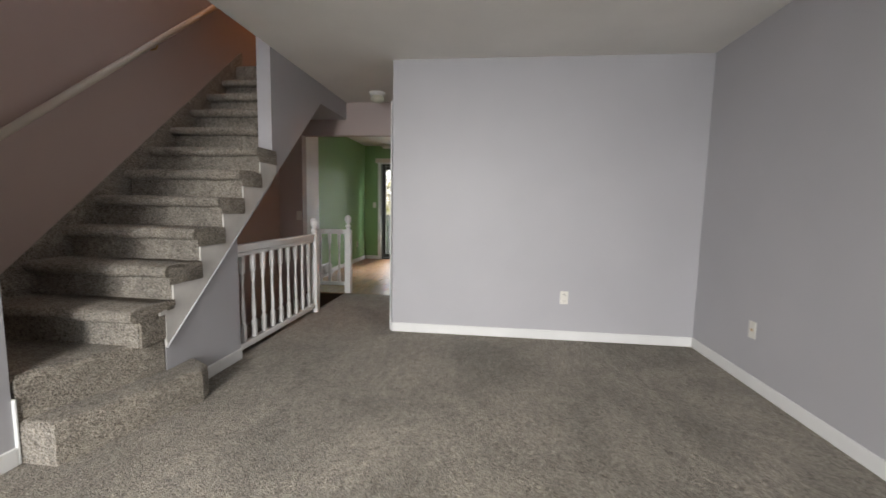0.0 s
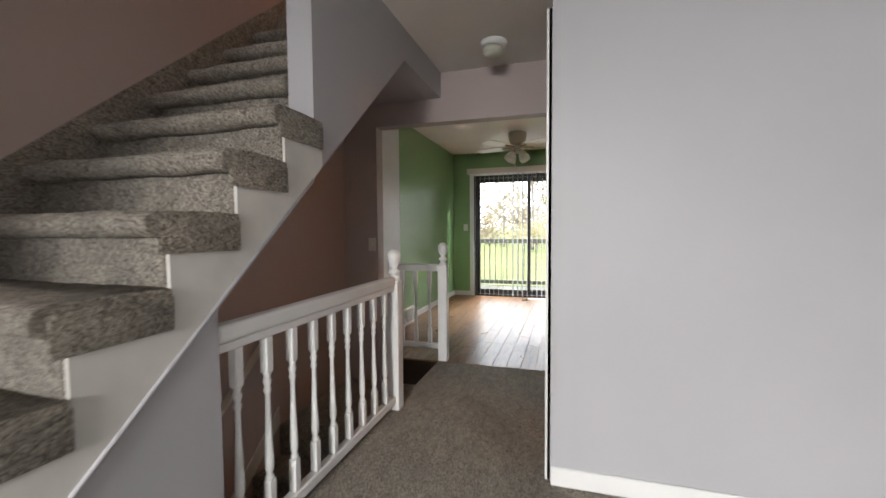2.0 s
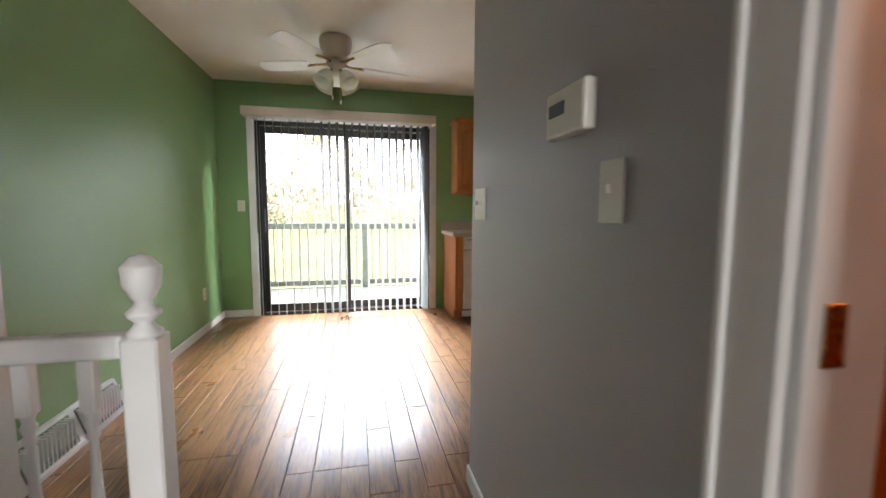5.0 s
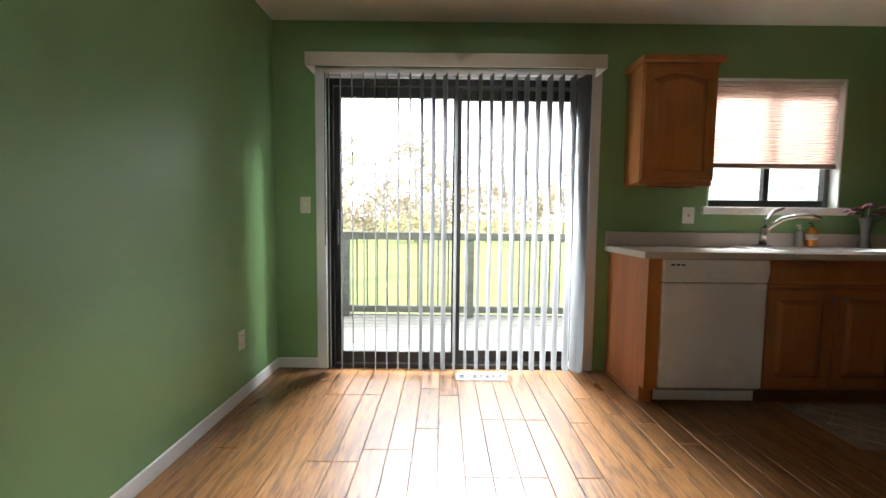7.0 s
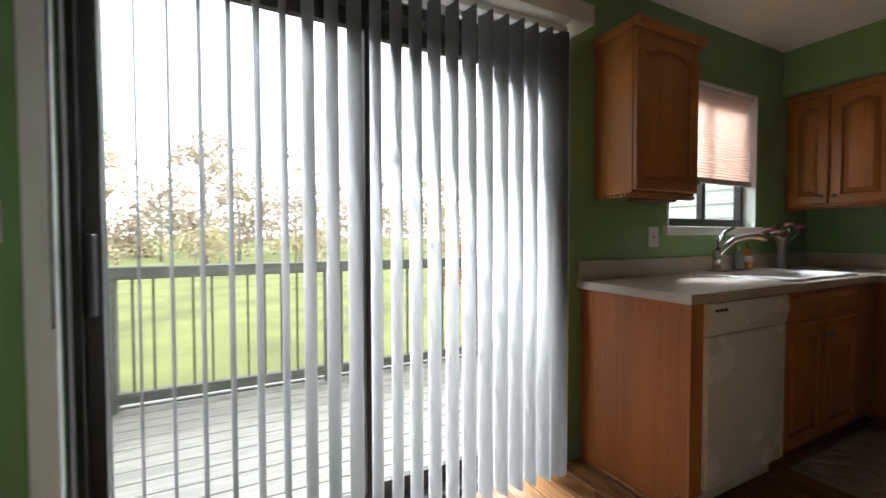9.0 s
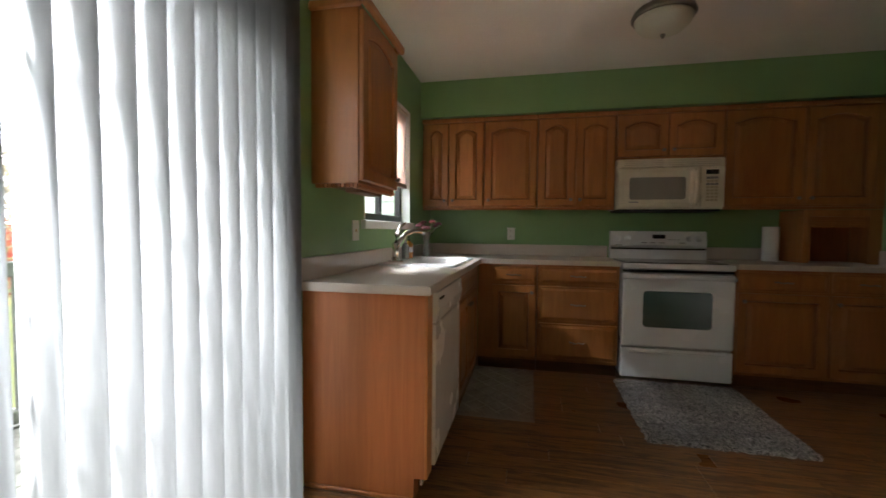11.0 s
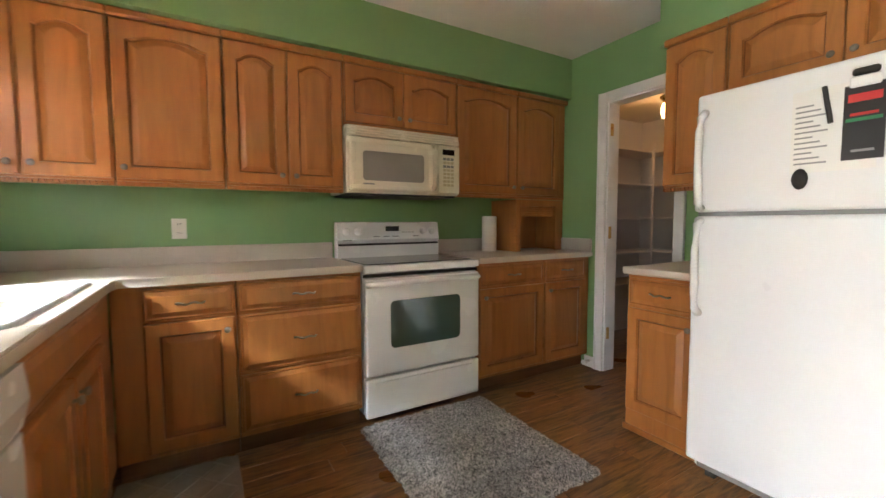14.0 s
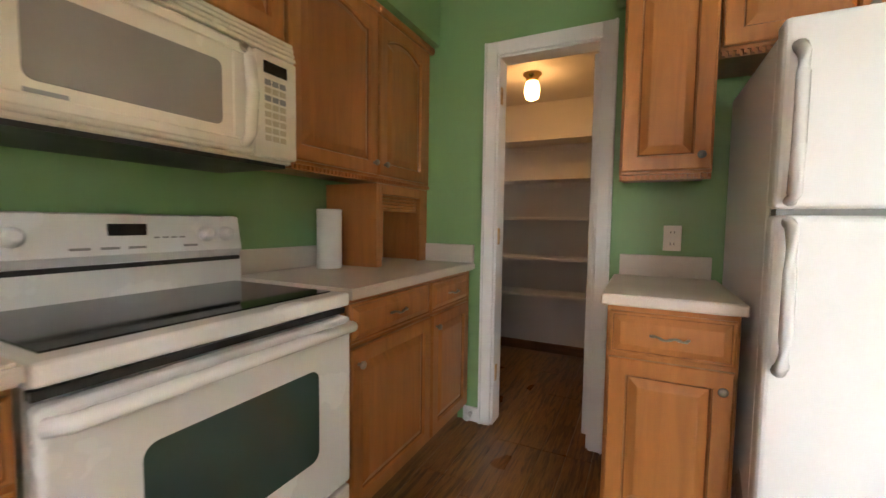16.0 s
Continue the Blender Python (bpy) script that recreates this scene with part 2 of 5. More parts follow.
M_SHADE = sheer("pink_beige_cellular_shade", (0.68, 0.49, 0.40), 0.29)
M_VALANCE = dull("cream_valance", (0.62, 0.56, 0.47), 0.5, 0.06)
M_FROST = sheer("frosted_lamp_glass", (0.80, 0.80, 0.70), 0.4)
M_BULB = glow("lit_bulb_glass", (1.0, 0.52, 0.17), 2.6)
M_FANW = dull("white_fan_blade", (0.70, 0.68, 0.64), 0.4, 0.05)
M_PAPER = dull("white_paper", (0.78, 0.77, 0.74), 0.85, 0.05)
M_INK = dull("grey_print", (0.30, 0.30, 0.30), 0.8, 0.1)
M_RED = dull("red_print", (0.55, 0.03, 0.03), 0.6, 0.1)
M_GRN = dull("green_print", (0.03, 0.22, 0.09), 0.6, 0.1)
M_ROSE = dull("dusty_rose_petal", (0.085, 0.007, 0.014), 0.7, 0.4, 60)
M_STEM = dull("dried_stem_green", (0.07, 0.10, 0.035), 0.7, 0.2)
M_CLEAR = dull("clear_grey_glass", (0.20, 0.21, 0.21), 0.08, 0.1)
M_SOAP = dull("amber_soap", (0.55, 0.24, 0.05), 0.25, 0.1)
M_SIDING = dull("grey_lap_siding", (0.55, 0.55, 0.56), 0.6, 0.06, 2, 80, 0.1)
M_DECK = wood("weathered_deck_board", (0.25, 0.235, 0.21), (0.17, 0.16, 0.14), (0.1, 1, 1), 8.0, 0.8, 0.1)
M_RAILW = wood("grey_weathered_rail", (0.16, 0.15, 0.14), (0.11, 0.105, 0.097), (0.1, 1, 1), 8.0, 0.8, 0.1)
M_GRASS = dull("dry_autumn_lawn", (0.20, 0.23, 0.075), 0.95, 0.35, 0.6, 40, 0.6, depth=0.05)
M_BARK = dull("grey_bark", (0.30, 0.275, 0.24), 0.9, 0.2, 8, 40, 0.4)
# leaf colours paled so that distant haze sits in the base colour
M_LEAF1 = leafy("haze_paled_yellow_green_leaves", (0.34, 0.33, 0.17), (0.44, 0.37, 0.20))
M_LEAF2 = leafy("haze_paled_tan_autumn_leaves", (0.38, 0.32, 0.22), (0.46, 0.40, 0.29))
M_LEAF3 = leafy("red_shrub_leaves", (0.30, 0.05, 0.03), (0.36, 0.13, 0.06))
M_ROOF = dull("grey_shingle", (0.12, 0.12, 0.125), 0.9, 0.2, 8, 60, 0.4)

# ---- mesh helpers ----
ORG = {}


def box(bm, x0, y0, z0, x1, y1, z1, bev=0.0, seg=1):
    vs = [bm.verts.new((x, y, z)) for z in (z0, z1) for y in (y0, y1) for x in (x0, x1)]
    fs = [bm.faces.new([vs[i] for i in q]) for q in ((0, 2, 3, 1), (4, 5, 7, 6), (0, 1, 5, 4), (2, 6, 7, 3), (0, 4, 6, 2), (1, 3, 7, 5))]
    if bev:
        es = list({e for f in fs for e in f.edges})
        bmesh.ops.bevel(bm, geom=es, offset=bev, segments=seg, affect='EDGES', profile=0.5)
    return bm


def B(*a, **k):
    return box(bmesh.new(), *a, **k)


def boxes(rows, bev=0.0):
    bm = bmesh.new()
    for r in rows:
        box(bm, *r, bev=bev)
    return bm


def tube(bm, p0, p1, r0, r1=None, n=10, cap=True):
    p0, p1 = Vector(p0), Vector(p1)
    r1 = r0 if r1 is None else r1
    q = (p1 - p0).to_track_quat('Z', 'Y')
    rings = []
    for p, r in ((p0, r0), (p1, r1)):
        rings.append([bm.verts.new(p + q @ Vector((r * math.cos(2 * math.pi * i / n), r * math.sin(2 * math.pi * i / n), 0))) for i in range(n)])
    for i in range(n):
        f = bm.faces.new((rings[0][i], rings[0][(i + 1) % n], rings[1][(i + 1) % n], rings[1][i]))
        f.smooth = True
    if cap:
        bm.faces.new(rings[0][::-1])
        bm.faces.new(rings[1])
    return bm


def pipe(bm, pts, r, n=8):
    """A round bar along a line of points."""
    pts = [Vector(p) for p in pts]
    rr = r if isinstance(r, (list, tuple)) else [r] * len(pts)
    rings = []
    for i, p in enumerate(pts):
        d = (pts[min(i + 1, len(pts) - 1)] - pts[max(i - 1, 0)]).normalized()
        up = Vector((0, 0, 1)) if abs(d.z) < 0.95 else Vector((1, 0, 0))
        a = d.cross(up).normalized()
        b = a.cross(d)
        rings.append([bm.verts.new(p + rr[i] * (a * math.cos(2 * math.pi * k / n) + b * math.sin(2 * math.pi * k / n))) for k in range(n)])
    for s, e in zip(rings, rings[1:]):
        for k in range(n):
            f = bm.faces.new((s[k], s[(k + 1) % n], e[(k + 1) % n], e[k]))
            f.smooth = True
    bm.faces.new(rings[0][::-1])
    bm.faces.new(rings[-1])
    return bm


def lathe(bm, prof, at, n=16, turn=None):
    """Spin a profile of (radius, height) round the upright at a point; turn tilts it."""
    turn = turn or Matrix.Identity(3)
    rings = []
    for r, z in prof:
        rings.append([bm.verts.new(Vector(at) + turn @ Vector((max(r, 1e-4) * math.cos(2 * math.pi * k / n), max(r, 1e-4) * math.sin(2 * math.pi * k / n), z))) for k in range(n)])
    for s, e in zip(rings, rings[1:]):
        for k in range(n):
            f = bm.faces.new((s[k], s[(k + 1) % n], e[(k + 1) % n], e[k]))
            f.smooth = True
    bm.faces.new(rings[0][::-1])
    bm.faces.new(rings[-1])
    return bm


def prism(bm, pts, axis, a, b):
    """Extrude a flat outline along an axis ('x': outline in y, z; 'y': x, z; 'z': x, y)."""
    def at(p, s):
        return (s, p[0], p[1]) if axis == 'x' else (p[0], s, p[1]) if axis == 'y' else (p[0], p[1], s)
    lo = [bm.verts.new(at(p, a)) for p in pts]
    hi = [bm.verts.new(at(p, b)) for p in pts]
    bm.faces.new(lo[::-1])
    bm.faces.new(hi)
    for i in range(len(pts)):
        j = (i + 1) % len(pts)
        bm.faces.new((lo[i], lo[j], hi[j], hi[i]))
    return bm


def mesh_of(name, bm, mat):
    bmesh.ops.recalc_face_normals(bm, faces=bm.faces)
    me = bpy.data.meshes.new(name)
    bm.to_mesh(me)
    bm.free()
    if mat:
        me.materials.append(mat)
    return me


def thing(name, at, label, category, group="", kind=""):
    ob = new(name)
    ob.empty_display_size = 0.1
    ob.location = at
    ORG[ob.name] = Vector(at)
    return tagged(ob, label, category, group, kind)


def part(name, bm, mat, parent, label=""):
    o = ORG[parent.name]
    bmesh.ops.translate(bm, verts=bm.verts, vec=-o)
    ob = new(name, mesh_of(name, bm, mat))
    ob.parent = parent
    ORG[ob.name] = o
    return tagged(ob, label)


def solo(name, bm, mat, label, category, group="", kind=""):
    ob = new(name, mesh_of(name, bm, mat))
    ORG[ob.name] = Vector((0, 0, 0))
    return tagged(ob, label, category, group, kind)


def setting(name, bm, mat, label, category="wall"):
    return solo(name, bm, mat, label, category, "", "structure")

# ---- the setting ----
NY, EX, WX, SY, CZ = 9.98, 1.93, -2.78, 6.47, 2.445
LNY, LEX, HX, SXW = 4.93, 1.71, -0.95, -2.81
HY0, HY1 = 6.37, 6.49
RUN, RISE, SB, SZ = 0.238, 0.2015, 2.42, -0.006
XE = -1.895

setting("wall_north", boxes([(-2.95, NY, -0.3, -2.41, NY + .14, 2.6), (-2.41, NY, 2.06, -0.57, NY + .14, 2.6), (-2.41, NY, -0.3, -0.57, NY + .14, -0.012),
        (-0.57, NY, -0.3, 0.28, NY + .14, 2.6), (0.28, NY, -0.3, 1.22, NY + .14, 1.20), (0.28, NY, 2.09, 1.22, NY + .14, 2.6), (1.22, NY, -0.3, 2.07, NY + .14, 2.6)]),
        M_GREEN, "sage green painted wall with sliding door and window")
setting("wall_west_dining", B(-2.95, HY1 + .24, -0.3, WX, NY, 2.6), M_GREEN, "sage green painted dining wall")
setting("wall_east_kitchen", B(EX, 4.95, -0.3, 2.07, NY, 2.6), M_GREEN, "sage green painted kitchen wall behind the range")
setting("wall_south_kitchen", boxes([(-0.84, SY - .12, -0.3, 0.67, SY, 2.6), (0.67, SY - .12, 2.03, 1.20, SY, 2.6), (1.20, SY - .12, -0.3, EX, SY, 2.6)]),
        M_GREEN, "sage green painted wall with the pantry doorway")
setting("soffit_east", B(1.545, SY, 2.135, EX, NY, CZ), M_GREEN, "sage green boxed soffit above the cabinets", "soffit")
setting("soffit_south", B(-0.84, SY, 2.145, 0.615, 6.786, CZ), M_GREEN, "sage green boxed soffit above the fridge cabinets", "soffit")
setting("wall_hall_east", boxes([(HX, LNY, -0.3, -0.84, 5.03, 2.6), (HX, 5.03, 2.03, -0.84, 5.70, 2.6), (HX, 5.70, -0.3, -0.84, 6.92, 2.6)]),
        M_LAV, "lavender grey hall wall with the bathroom doorway")
setting("wall_north_living", boxes([(-0.84, LNY, -0.3, 0.5, 5.05, 2.6), (0.5, LNY, -0.3, 1.85, 4.948, 2.6)]), M_LAV, "lavender grey painted living room wall")
setting("wall_east_living", B(LEX, -1.64, -0.3, 1.85, LNY, 2.6), M_LAV, "lavender grey painted living room wall")
setting("wall_south_living", boxes([(-2.24, -1.64, -0.3, -1.6, -1.5, 2.6), (-1.6, -1.64, -0.3, 1.2, -1.5, 0.6), (-1.6, -1.64, 2.2, 1.2, -1.5, 2.6), (1.2, -1.64, -0.3, LEX, -1.5, 2.6)]),
        M_LAV, "lavender grey painted wall with a wide window")
setting("wall_west_living", B(-2.24, -1.5, -0.3, -2.10, 2.74, 2.6), M_LAV, "lavender grey wall ending beside the stairs")
setting("wall_landing", B(-2.95, 2.60, -0.3, -2.24, 2.74, 5.0), M_HALL, "mauve grey wall closing the stair landing")
setting("wall_stair_west", B(-2.95, 2.74, -2.7, SXW, HY1 + .24, 5.0), M_BROWN, "mauve brown wall along the staircase")
setting("wall_header", boxes([(SXW, HY0, -2.7, -2.49, HY1, CZ), (-2.49, HY0, 2.045, HX, HY1, CZ)]), M_HALL, "mauve grey wall over the opening to the dining room")
# trim white here puts the light on this wall end into its colour
setting("wall_jamb", B(SXW, HY1, -0.3, -2.493, 6.885, CZ), M_TRIM, "pale wall end beside the dining opening, its lit tone in the colour")
# enclosed upper part of the stair wall, with its raking lower edge
SLOPE, Y0, Z0 = 0.86, 5.58, 2.27
def rake(y):
    return Z0 + SLOPE * (y - Y0)
setting("wall_stair_east", prism(bmesh.new(), [(4.57, rake(4.57) - .03), (Y0, Z0 - .03), (HY0, Z0 - .03), (HY0, 5.0), (4.57, 5.0)], 'x', XE - .12, XE), M_LAV, "grey painted wall enclosing the upper stairs")
setting("wall_stair_foot", prism(bmesh.new(), [(3.36, 0.0), (4.06, 0.0), (4.06, rake(4.06) - .03), (3.36, rake(3.36) - .03)], 'x', XE - .12, XE - .004), M_LAV, "grey painted triangular wall under the stair stringer")
setting("wall_stair_void", B(XE - .12, 2.74, CZ + .25, XE, 4.57, 5.0), M_HALL, "mauve grey wall above the stair opening")
setting("wall_upper_north", boxes([(-2.95, 7.5, 2.5, -1.75, 7.6, 5.0), (XE - .12, HY0, 2.7, XE, 7.5, 5.0), (-2.95, HY1 + .24, 2.6, SXW, 7.5, 5.0)]), M_HALL, "mauve grey walls of the upper landing")
setting("wall_pantry_west", B(0.55, 4.95, -0.3, 0.62, SY - .12, 2.6), M_CREAM, "off-white painted pantry wall")
setting("wall_pantry_south", B(0.62, 4.95, -0.3, EX - .004, 4.99, 2.6), M_CREAM, "off-white painted pantry wall behind the shelves")
setting("wall_pantry_east", B(EX - .03, 4.99, -0.3, EX - .004, SY - .12, 2.6), M_CREAM, "off-white painted pantry side wall")
setting("wall_bath_north", boxes([(-0.84, 6.30, -0.3, 0.55, SY - .122, 2.6)]), M_BATH, "terracotta orange bathroom wall")
setting("wall_bath_east", boxes([(0.5, 4.97, -0.3, 0.55, 6.30, 2.6)]), M_BATH, "terracotta orange bathroom wall")
setting("wall_bath_south", boxes([(-0.84, 5.052, -0.3, 0.5, 5.07, 2.6)]), M_BATH, "terracotta orange bathroom wall")
setting("wall_basement", boxes([(XE - .06, 2.6, -2.7, -1.75, 5.3, -0.31), (SXW, 2.6, -2.7, -1.75, 2.7, -0.31), (-1.99, HY0, -2.7, -1.75, HY1, -0.31)]), M_HALL, "mauve grey walls of the lower stairwell")

setting("ceiling", boxes([(XE, -1.64, CZ, 2.07, NY + .14, CZ + .25), (-2.95, HY0, CZ, XE, NY + .14, CZ + .25), (-2.24, -1.64, CZ, XE, 2.74, CZ + .25)]), M_CEIL, "white textured ceiling", "ceiling")
setting("ceiling_pantry", B(0.62, 4.99, 2.19, EX - .03, SY - .12, 2.25), M_CREAM, "painted pantry ceiling", "ceiling")
setting("ceiling_upper", B(-3.0, 2.6, 5.0, -1.7, 7.6, 5.1), M_CEIL, "white ceiling above the stairs", "ceiling")
setting("ceiling_stairwell", prism(bmesh.new(), [(3.4, rake(3.4) - .03), (Y0, Z0 - .03), (HY0, Z0 - .03), (HY0, Z0 - .012), (Y0, Z0 - .012), (3.4, rake(3.4) - .015)], 'x', SXW, XE - .121), M_LAV, "white sloping underside of the stairs", "ceiling")

setting("floor_carpet", prism(bmesh.new(), [(-2.24, -1.5), (LEX, -1.5), (LEX, LNY), (HX, LNY), (HX, 6.425), (-1.95, 6.425), (-1.95, 4.06), (SXW, 4.06), (SXW, 2.74), (-2.24, 2.74)], 'z', -0.3, 0),
        M_CARPET, "grey-brown cut pile carpet", "carpet")
setting("floor_bath", B(-0.96, LNY + .1, -0.3, 0.5, 6.3, -0.004), dull("tan_vinyl_floor", (0.42, 0.30, 0.17), 0.4), "tan vinyl bathroom floor", "floor")
floor_wood = setting("floor_wood", boxes([(WX, 6.425, -0.3, -0.96, NY, -0.012), (-0.96, 6.30, -0.3, EX, NY, -0.012), (0.62, 4.99, -0.3, EX, 6.30, -0.012)]), M_SUB, "varnished oak strip floor", "floor")
setting("floor_basement", B(-2.95, 2.6, -2.8, -1.7, 6.5, -2.7), M_CARPET, "dark carpeted basement floor", "floor")
setting("floor_upper", B(SXW, 5.60, 2.44, XE - .12, 7.5, SZ + 13 * RISE), M_CARPET, "grey-brown carpet of the upper landing", "carpet")


# trim
def base(name, rows, mat=M_TRIM, label="white painted baseboard"):
    return setting(name, boxes(rows, bev=0.004), mat, label, "baseboard")


base("baseboard_living", [(HX, LNY - .013, 0, LEX, LNY, .085), (LEX - .013, -1.5, 0, LEX, LNY - .013, .085), (-2.10, -1.5, 0, -2.087, 2.74, .085), (-2.24, 2.74, 0, -2.087, 2.753, .3),
     (XE - .004, 3.57, 0, XE + .010, 4.06, .085)])
base("baseboard_dining", [(WX, 6.89, 0, WX + .013, 7.16, .075), (WX, 7.96, 0, WX + .013, NY, .075), (WX + .013, NY - .013, 0, -2.49, NY, .075)])
base("baseboard_hall", [(HX - .012, 5.79, 0, HX, 6.92, .075), (HX - .012, 6.92, 0, -0.84, 6.932, .075)])
base("baseboard_landing", [(SXW, 2.75, .30, SXW + .014, 3.2, .70)])
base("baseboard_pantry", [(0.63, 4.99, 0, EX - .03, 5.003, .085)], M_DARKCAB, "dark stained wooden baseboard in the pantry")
base("baseboard_kitchen", [(1.27, SY, 0, 1.36, SY + .012, .085), (0.575, SY, 0, 0.60, SY + .012, .085)])
base("baseboard_bath", [(-0.83, 6.29, 0, 0.5, 6.30, .1)])


def casing(name, axis, face, a0, a1, top, w, out, label, depth=0.12):
    """Door casing on a wall face and its jamb lining; axis is the wall's direction."""
    door = thing(name, (a0, face, 0) if axis == 'x' else (face, a0, 0), label, "door frame", kind="structure")
    o = out * 0.018
    def bx(u0, v0, z0, u1, v1, z1):
        lo, hi = min(v0, v1), max(v0, v1)
        return B(u0, lo, z0, u1, hi, z1, bev=.003) if axis == 'x' else B(lo, u0, z0, hi, u1, z1, bev=.003)
    for u0, u1 in ((a0 - w, a0 + .004), (a1 - .004, a1 + w)):
        part("side_casing", bx(u0, face, 0, u1, face + o, top + w), M_TRIM, door)
        s = u0 if u0 < a0 else u1
        part("casing_bead", bx(min(s, s + (.014 if s == u0 else -.014)), face, 0, max(s, s + (.014 if s == u0 else -.014)), face + o * 1.45, top + w), M_TRIM, door)
    part("head_casing", bx(a0 + .004, face, top - .004, a1 - .004, face + o, top + w), M_TRIM, door)
    for u0, u1 in ((a0, a0 + .016), (a1 - .016, a1)):
        part("jamb", bx(u0, face - out * .001, 0, u1, face - out * depth, top), M_TRIM, door)
    part("head_jamb", bx(a0 + .016, face - out * .001, top - .016, a1 - .016, face - out * depth, top), M_TRIM, door)
    return door


pd = casing("door_1", 'x', SY, 0.67, 1.20, 2.03, .065, 1, "white painted pantry door frame with its door swung in")
part("door_slab", B(0.69, 5.80, .01, 0.722, SY - .125, 2.005, bev=.003), M_TRIM, pd)
part("latch", B(0.7222, 6.31, .98, 0.7255, 6.34, 1.04, bev=.001), M_BRASS, pd, "brass latch plate")
for z in (0.25, 1.02, 1.78):
    part("hinge", B(1.180, SY - .05, z, 1.1835, SY - .02, z + .09), M_BRASS, pd, "brass hinge")
bd = casing("door_2", 'y', HX, 5.03, 5.70, 2.03, .075, -1, "white painted bathroom door frame with a strike plate")
part("strike_plate", B(-0.93, 5.6805, .98, -0.90, 5.684, 1.05, bev=.001), M_BRASS, bd, "brass strike plate")
solo("towel_bar", pipe(tube(bmesh.new(), (-0.55, 6.30, 1.42), (-0.55, 6.24, 1.42), .022), [(-0.55, 6.245, 1.42), (0.05, 6.245, 1.42)], .008), M_CHROME, "chrome towel bar on the terracotta bathroom wall", "towel bar")
tp = thing("toilet_paper_holder", (-0.40, 6.3, .65), "recessed chrome toilet paper holder with a roll", "paper holder")
part("frame", B(-0.52, 6.285, .56, -0.34, 6.30, .74, bev=.004), M_PEWTER, tp)
part("roll", tube(bmesh.new(), (-0.49, 6.245, .65), (-0.38, 6.245, .65), .042, n=18), M_PAPER, tp, "white paper roll")
solo("bath_rug", B(-0.80, 5.1, 0, -0.35, 5.9, .02, bev=.008), dull("dark_brown_bath_rug", (0.035, 0.018, 0.012), .95, .3, 10, 150, .6), "dark brown bath rug on the vinyl floor", "rug")


# ---- staircase ----
def tread_profile(y, z, deep):
    """Outline in y, z of one carpeted tread with a soft overhanging nose."""
    r = 0.036
    pts = [(y + deep, z), (y + deep * .5, z + .004)]
    for i in range(9):
        a = math.pi / 2 + math.pi * i / 8
        pts.append((y + r + r * math.cos(a) - .012, z - r + r * math.sin(a)))
    pts += [(y + .05, z - 2 * r), (y + deep, z - .03)]
    return pts


def soften(bm, cuts, amount):
    """Cut long carpet faces crosswise and let the pile wander a little."""
    for f in bm.faces:
        f.smooth = len(f.verts) == 4
    for v in bm.verts:
        v.co += Vector(noise.noise_vector(v.co * 9)) * amount
    return bm


stairs = thing("staircase", (-2.3, 3.5, 0), "carpeted staircase with grey-brown pile and white skirt board", "staircase")
for k in range(3, 13):
    y, z = SB + k * RUN, SZ + k * RISE
    right = XE + .014 if k <= 8 else XE - .123
    bm = bmesh.new()
    prof = tread_profile(y, z, RUN + .05)
    N = 60
    rows = [[bm.verts.new((SXW + .004 + (right - SXW - .004) * i / N, p[0], p[1])) for p in prof] for i in range(N + 1)]
    for a, c in zip(rows, rows[1:]):
        for i in range(len(prof)):
            j = (i + 1) % len(prof)
            bm.faces.new((a[i], a[j], c[j], c[i]))
    bm.faces.new(rows[0][::-1])
    bm.faces.new(rows[-1])
    part("tread", soften(bm, N, 0.007), M_CARPET, stairs)
    part("riser", B(SXW + .004, y + .05, z - RISE - .01, min(right, XE - .008), y + .07, z - .03), M_CARPET, stairs)
part("top_tread", B(SXW + .004, SB + 13 * RUN - .012, 2.45, XE - .123, 5.75, SZ + 13 * RISE + .004, bev=.02, seg=3), M_CARPET, stairs)
# winder steps at the foot
def wedge(pts, z0, z1):
    bm = prism(bmesh.new(), pts, 'z', z0, z1)
    top = [e for e in bm.edges if all(abs(v.co.z - z1) < 1e-5 for v in e.verts)]
    bmesh.ops.bevel(bm, geom=top, offset=.03, segments=4, affect='EDGES', profile=0.5)
    return bm
part("bottom_step", wedge([(SXW + .01, 2.757), (-1.92, 2.757), (-1.71, 3.40), (-1.75, 3.50), (-1.872, 3.55), (-1.995, 3.6), (SXW + .01, 3.6)], 0, .193), M_CARPET, stairs)
part("second_step", wedge([(SXW + .01, 2.757), (-2.10, 2.757), (-1.90, 3.345), (-1.99, 3.56), (SXW + .01, 3.6)], .17, .396), M_CARPET, stairs)
part("side_fill", B(SXW + .01, 3.19, .38, XE + .002, 3.41, .565, bev=.01, seg=2), M_CARPET, stairs)
# pile wrapped down over the open end of each tread
for k in range(4, 9):
    y, z = SB + k * RUN, SZ + k * RISE
    part("side_wrap", soften(B(XE + .0045, y + .02, z - .115, XE + .017, y + RUN + .055, z - .02, bev=.005, seg=2), 1, .003), M_CARPET, stairs)
# white skirt between treads and raking edge
sk = [(3.36, rake(3.36) - .03), (3.36, SZ + 3 * RISE - .06)]
for k in range(4, 9):
    y, z = SB + k * RUN, SZ + k * RISE
    sk += [(y + .055, z - RISE - .052), (y + .055, z - .055)]
sk += [(4.62, SZ + 8 * RISE - .055), (4.62, rake(4.62) - .02), (4.55, rake(4.55) - .03)]
part("skirt_board", prism(bmesh.new(), sk, 'x', XE - .03, XE + .004), M_SKIRT, stairs, "off-white painted skirt board")
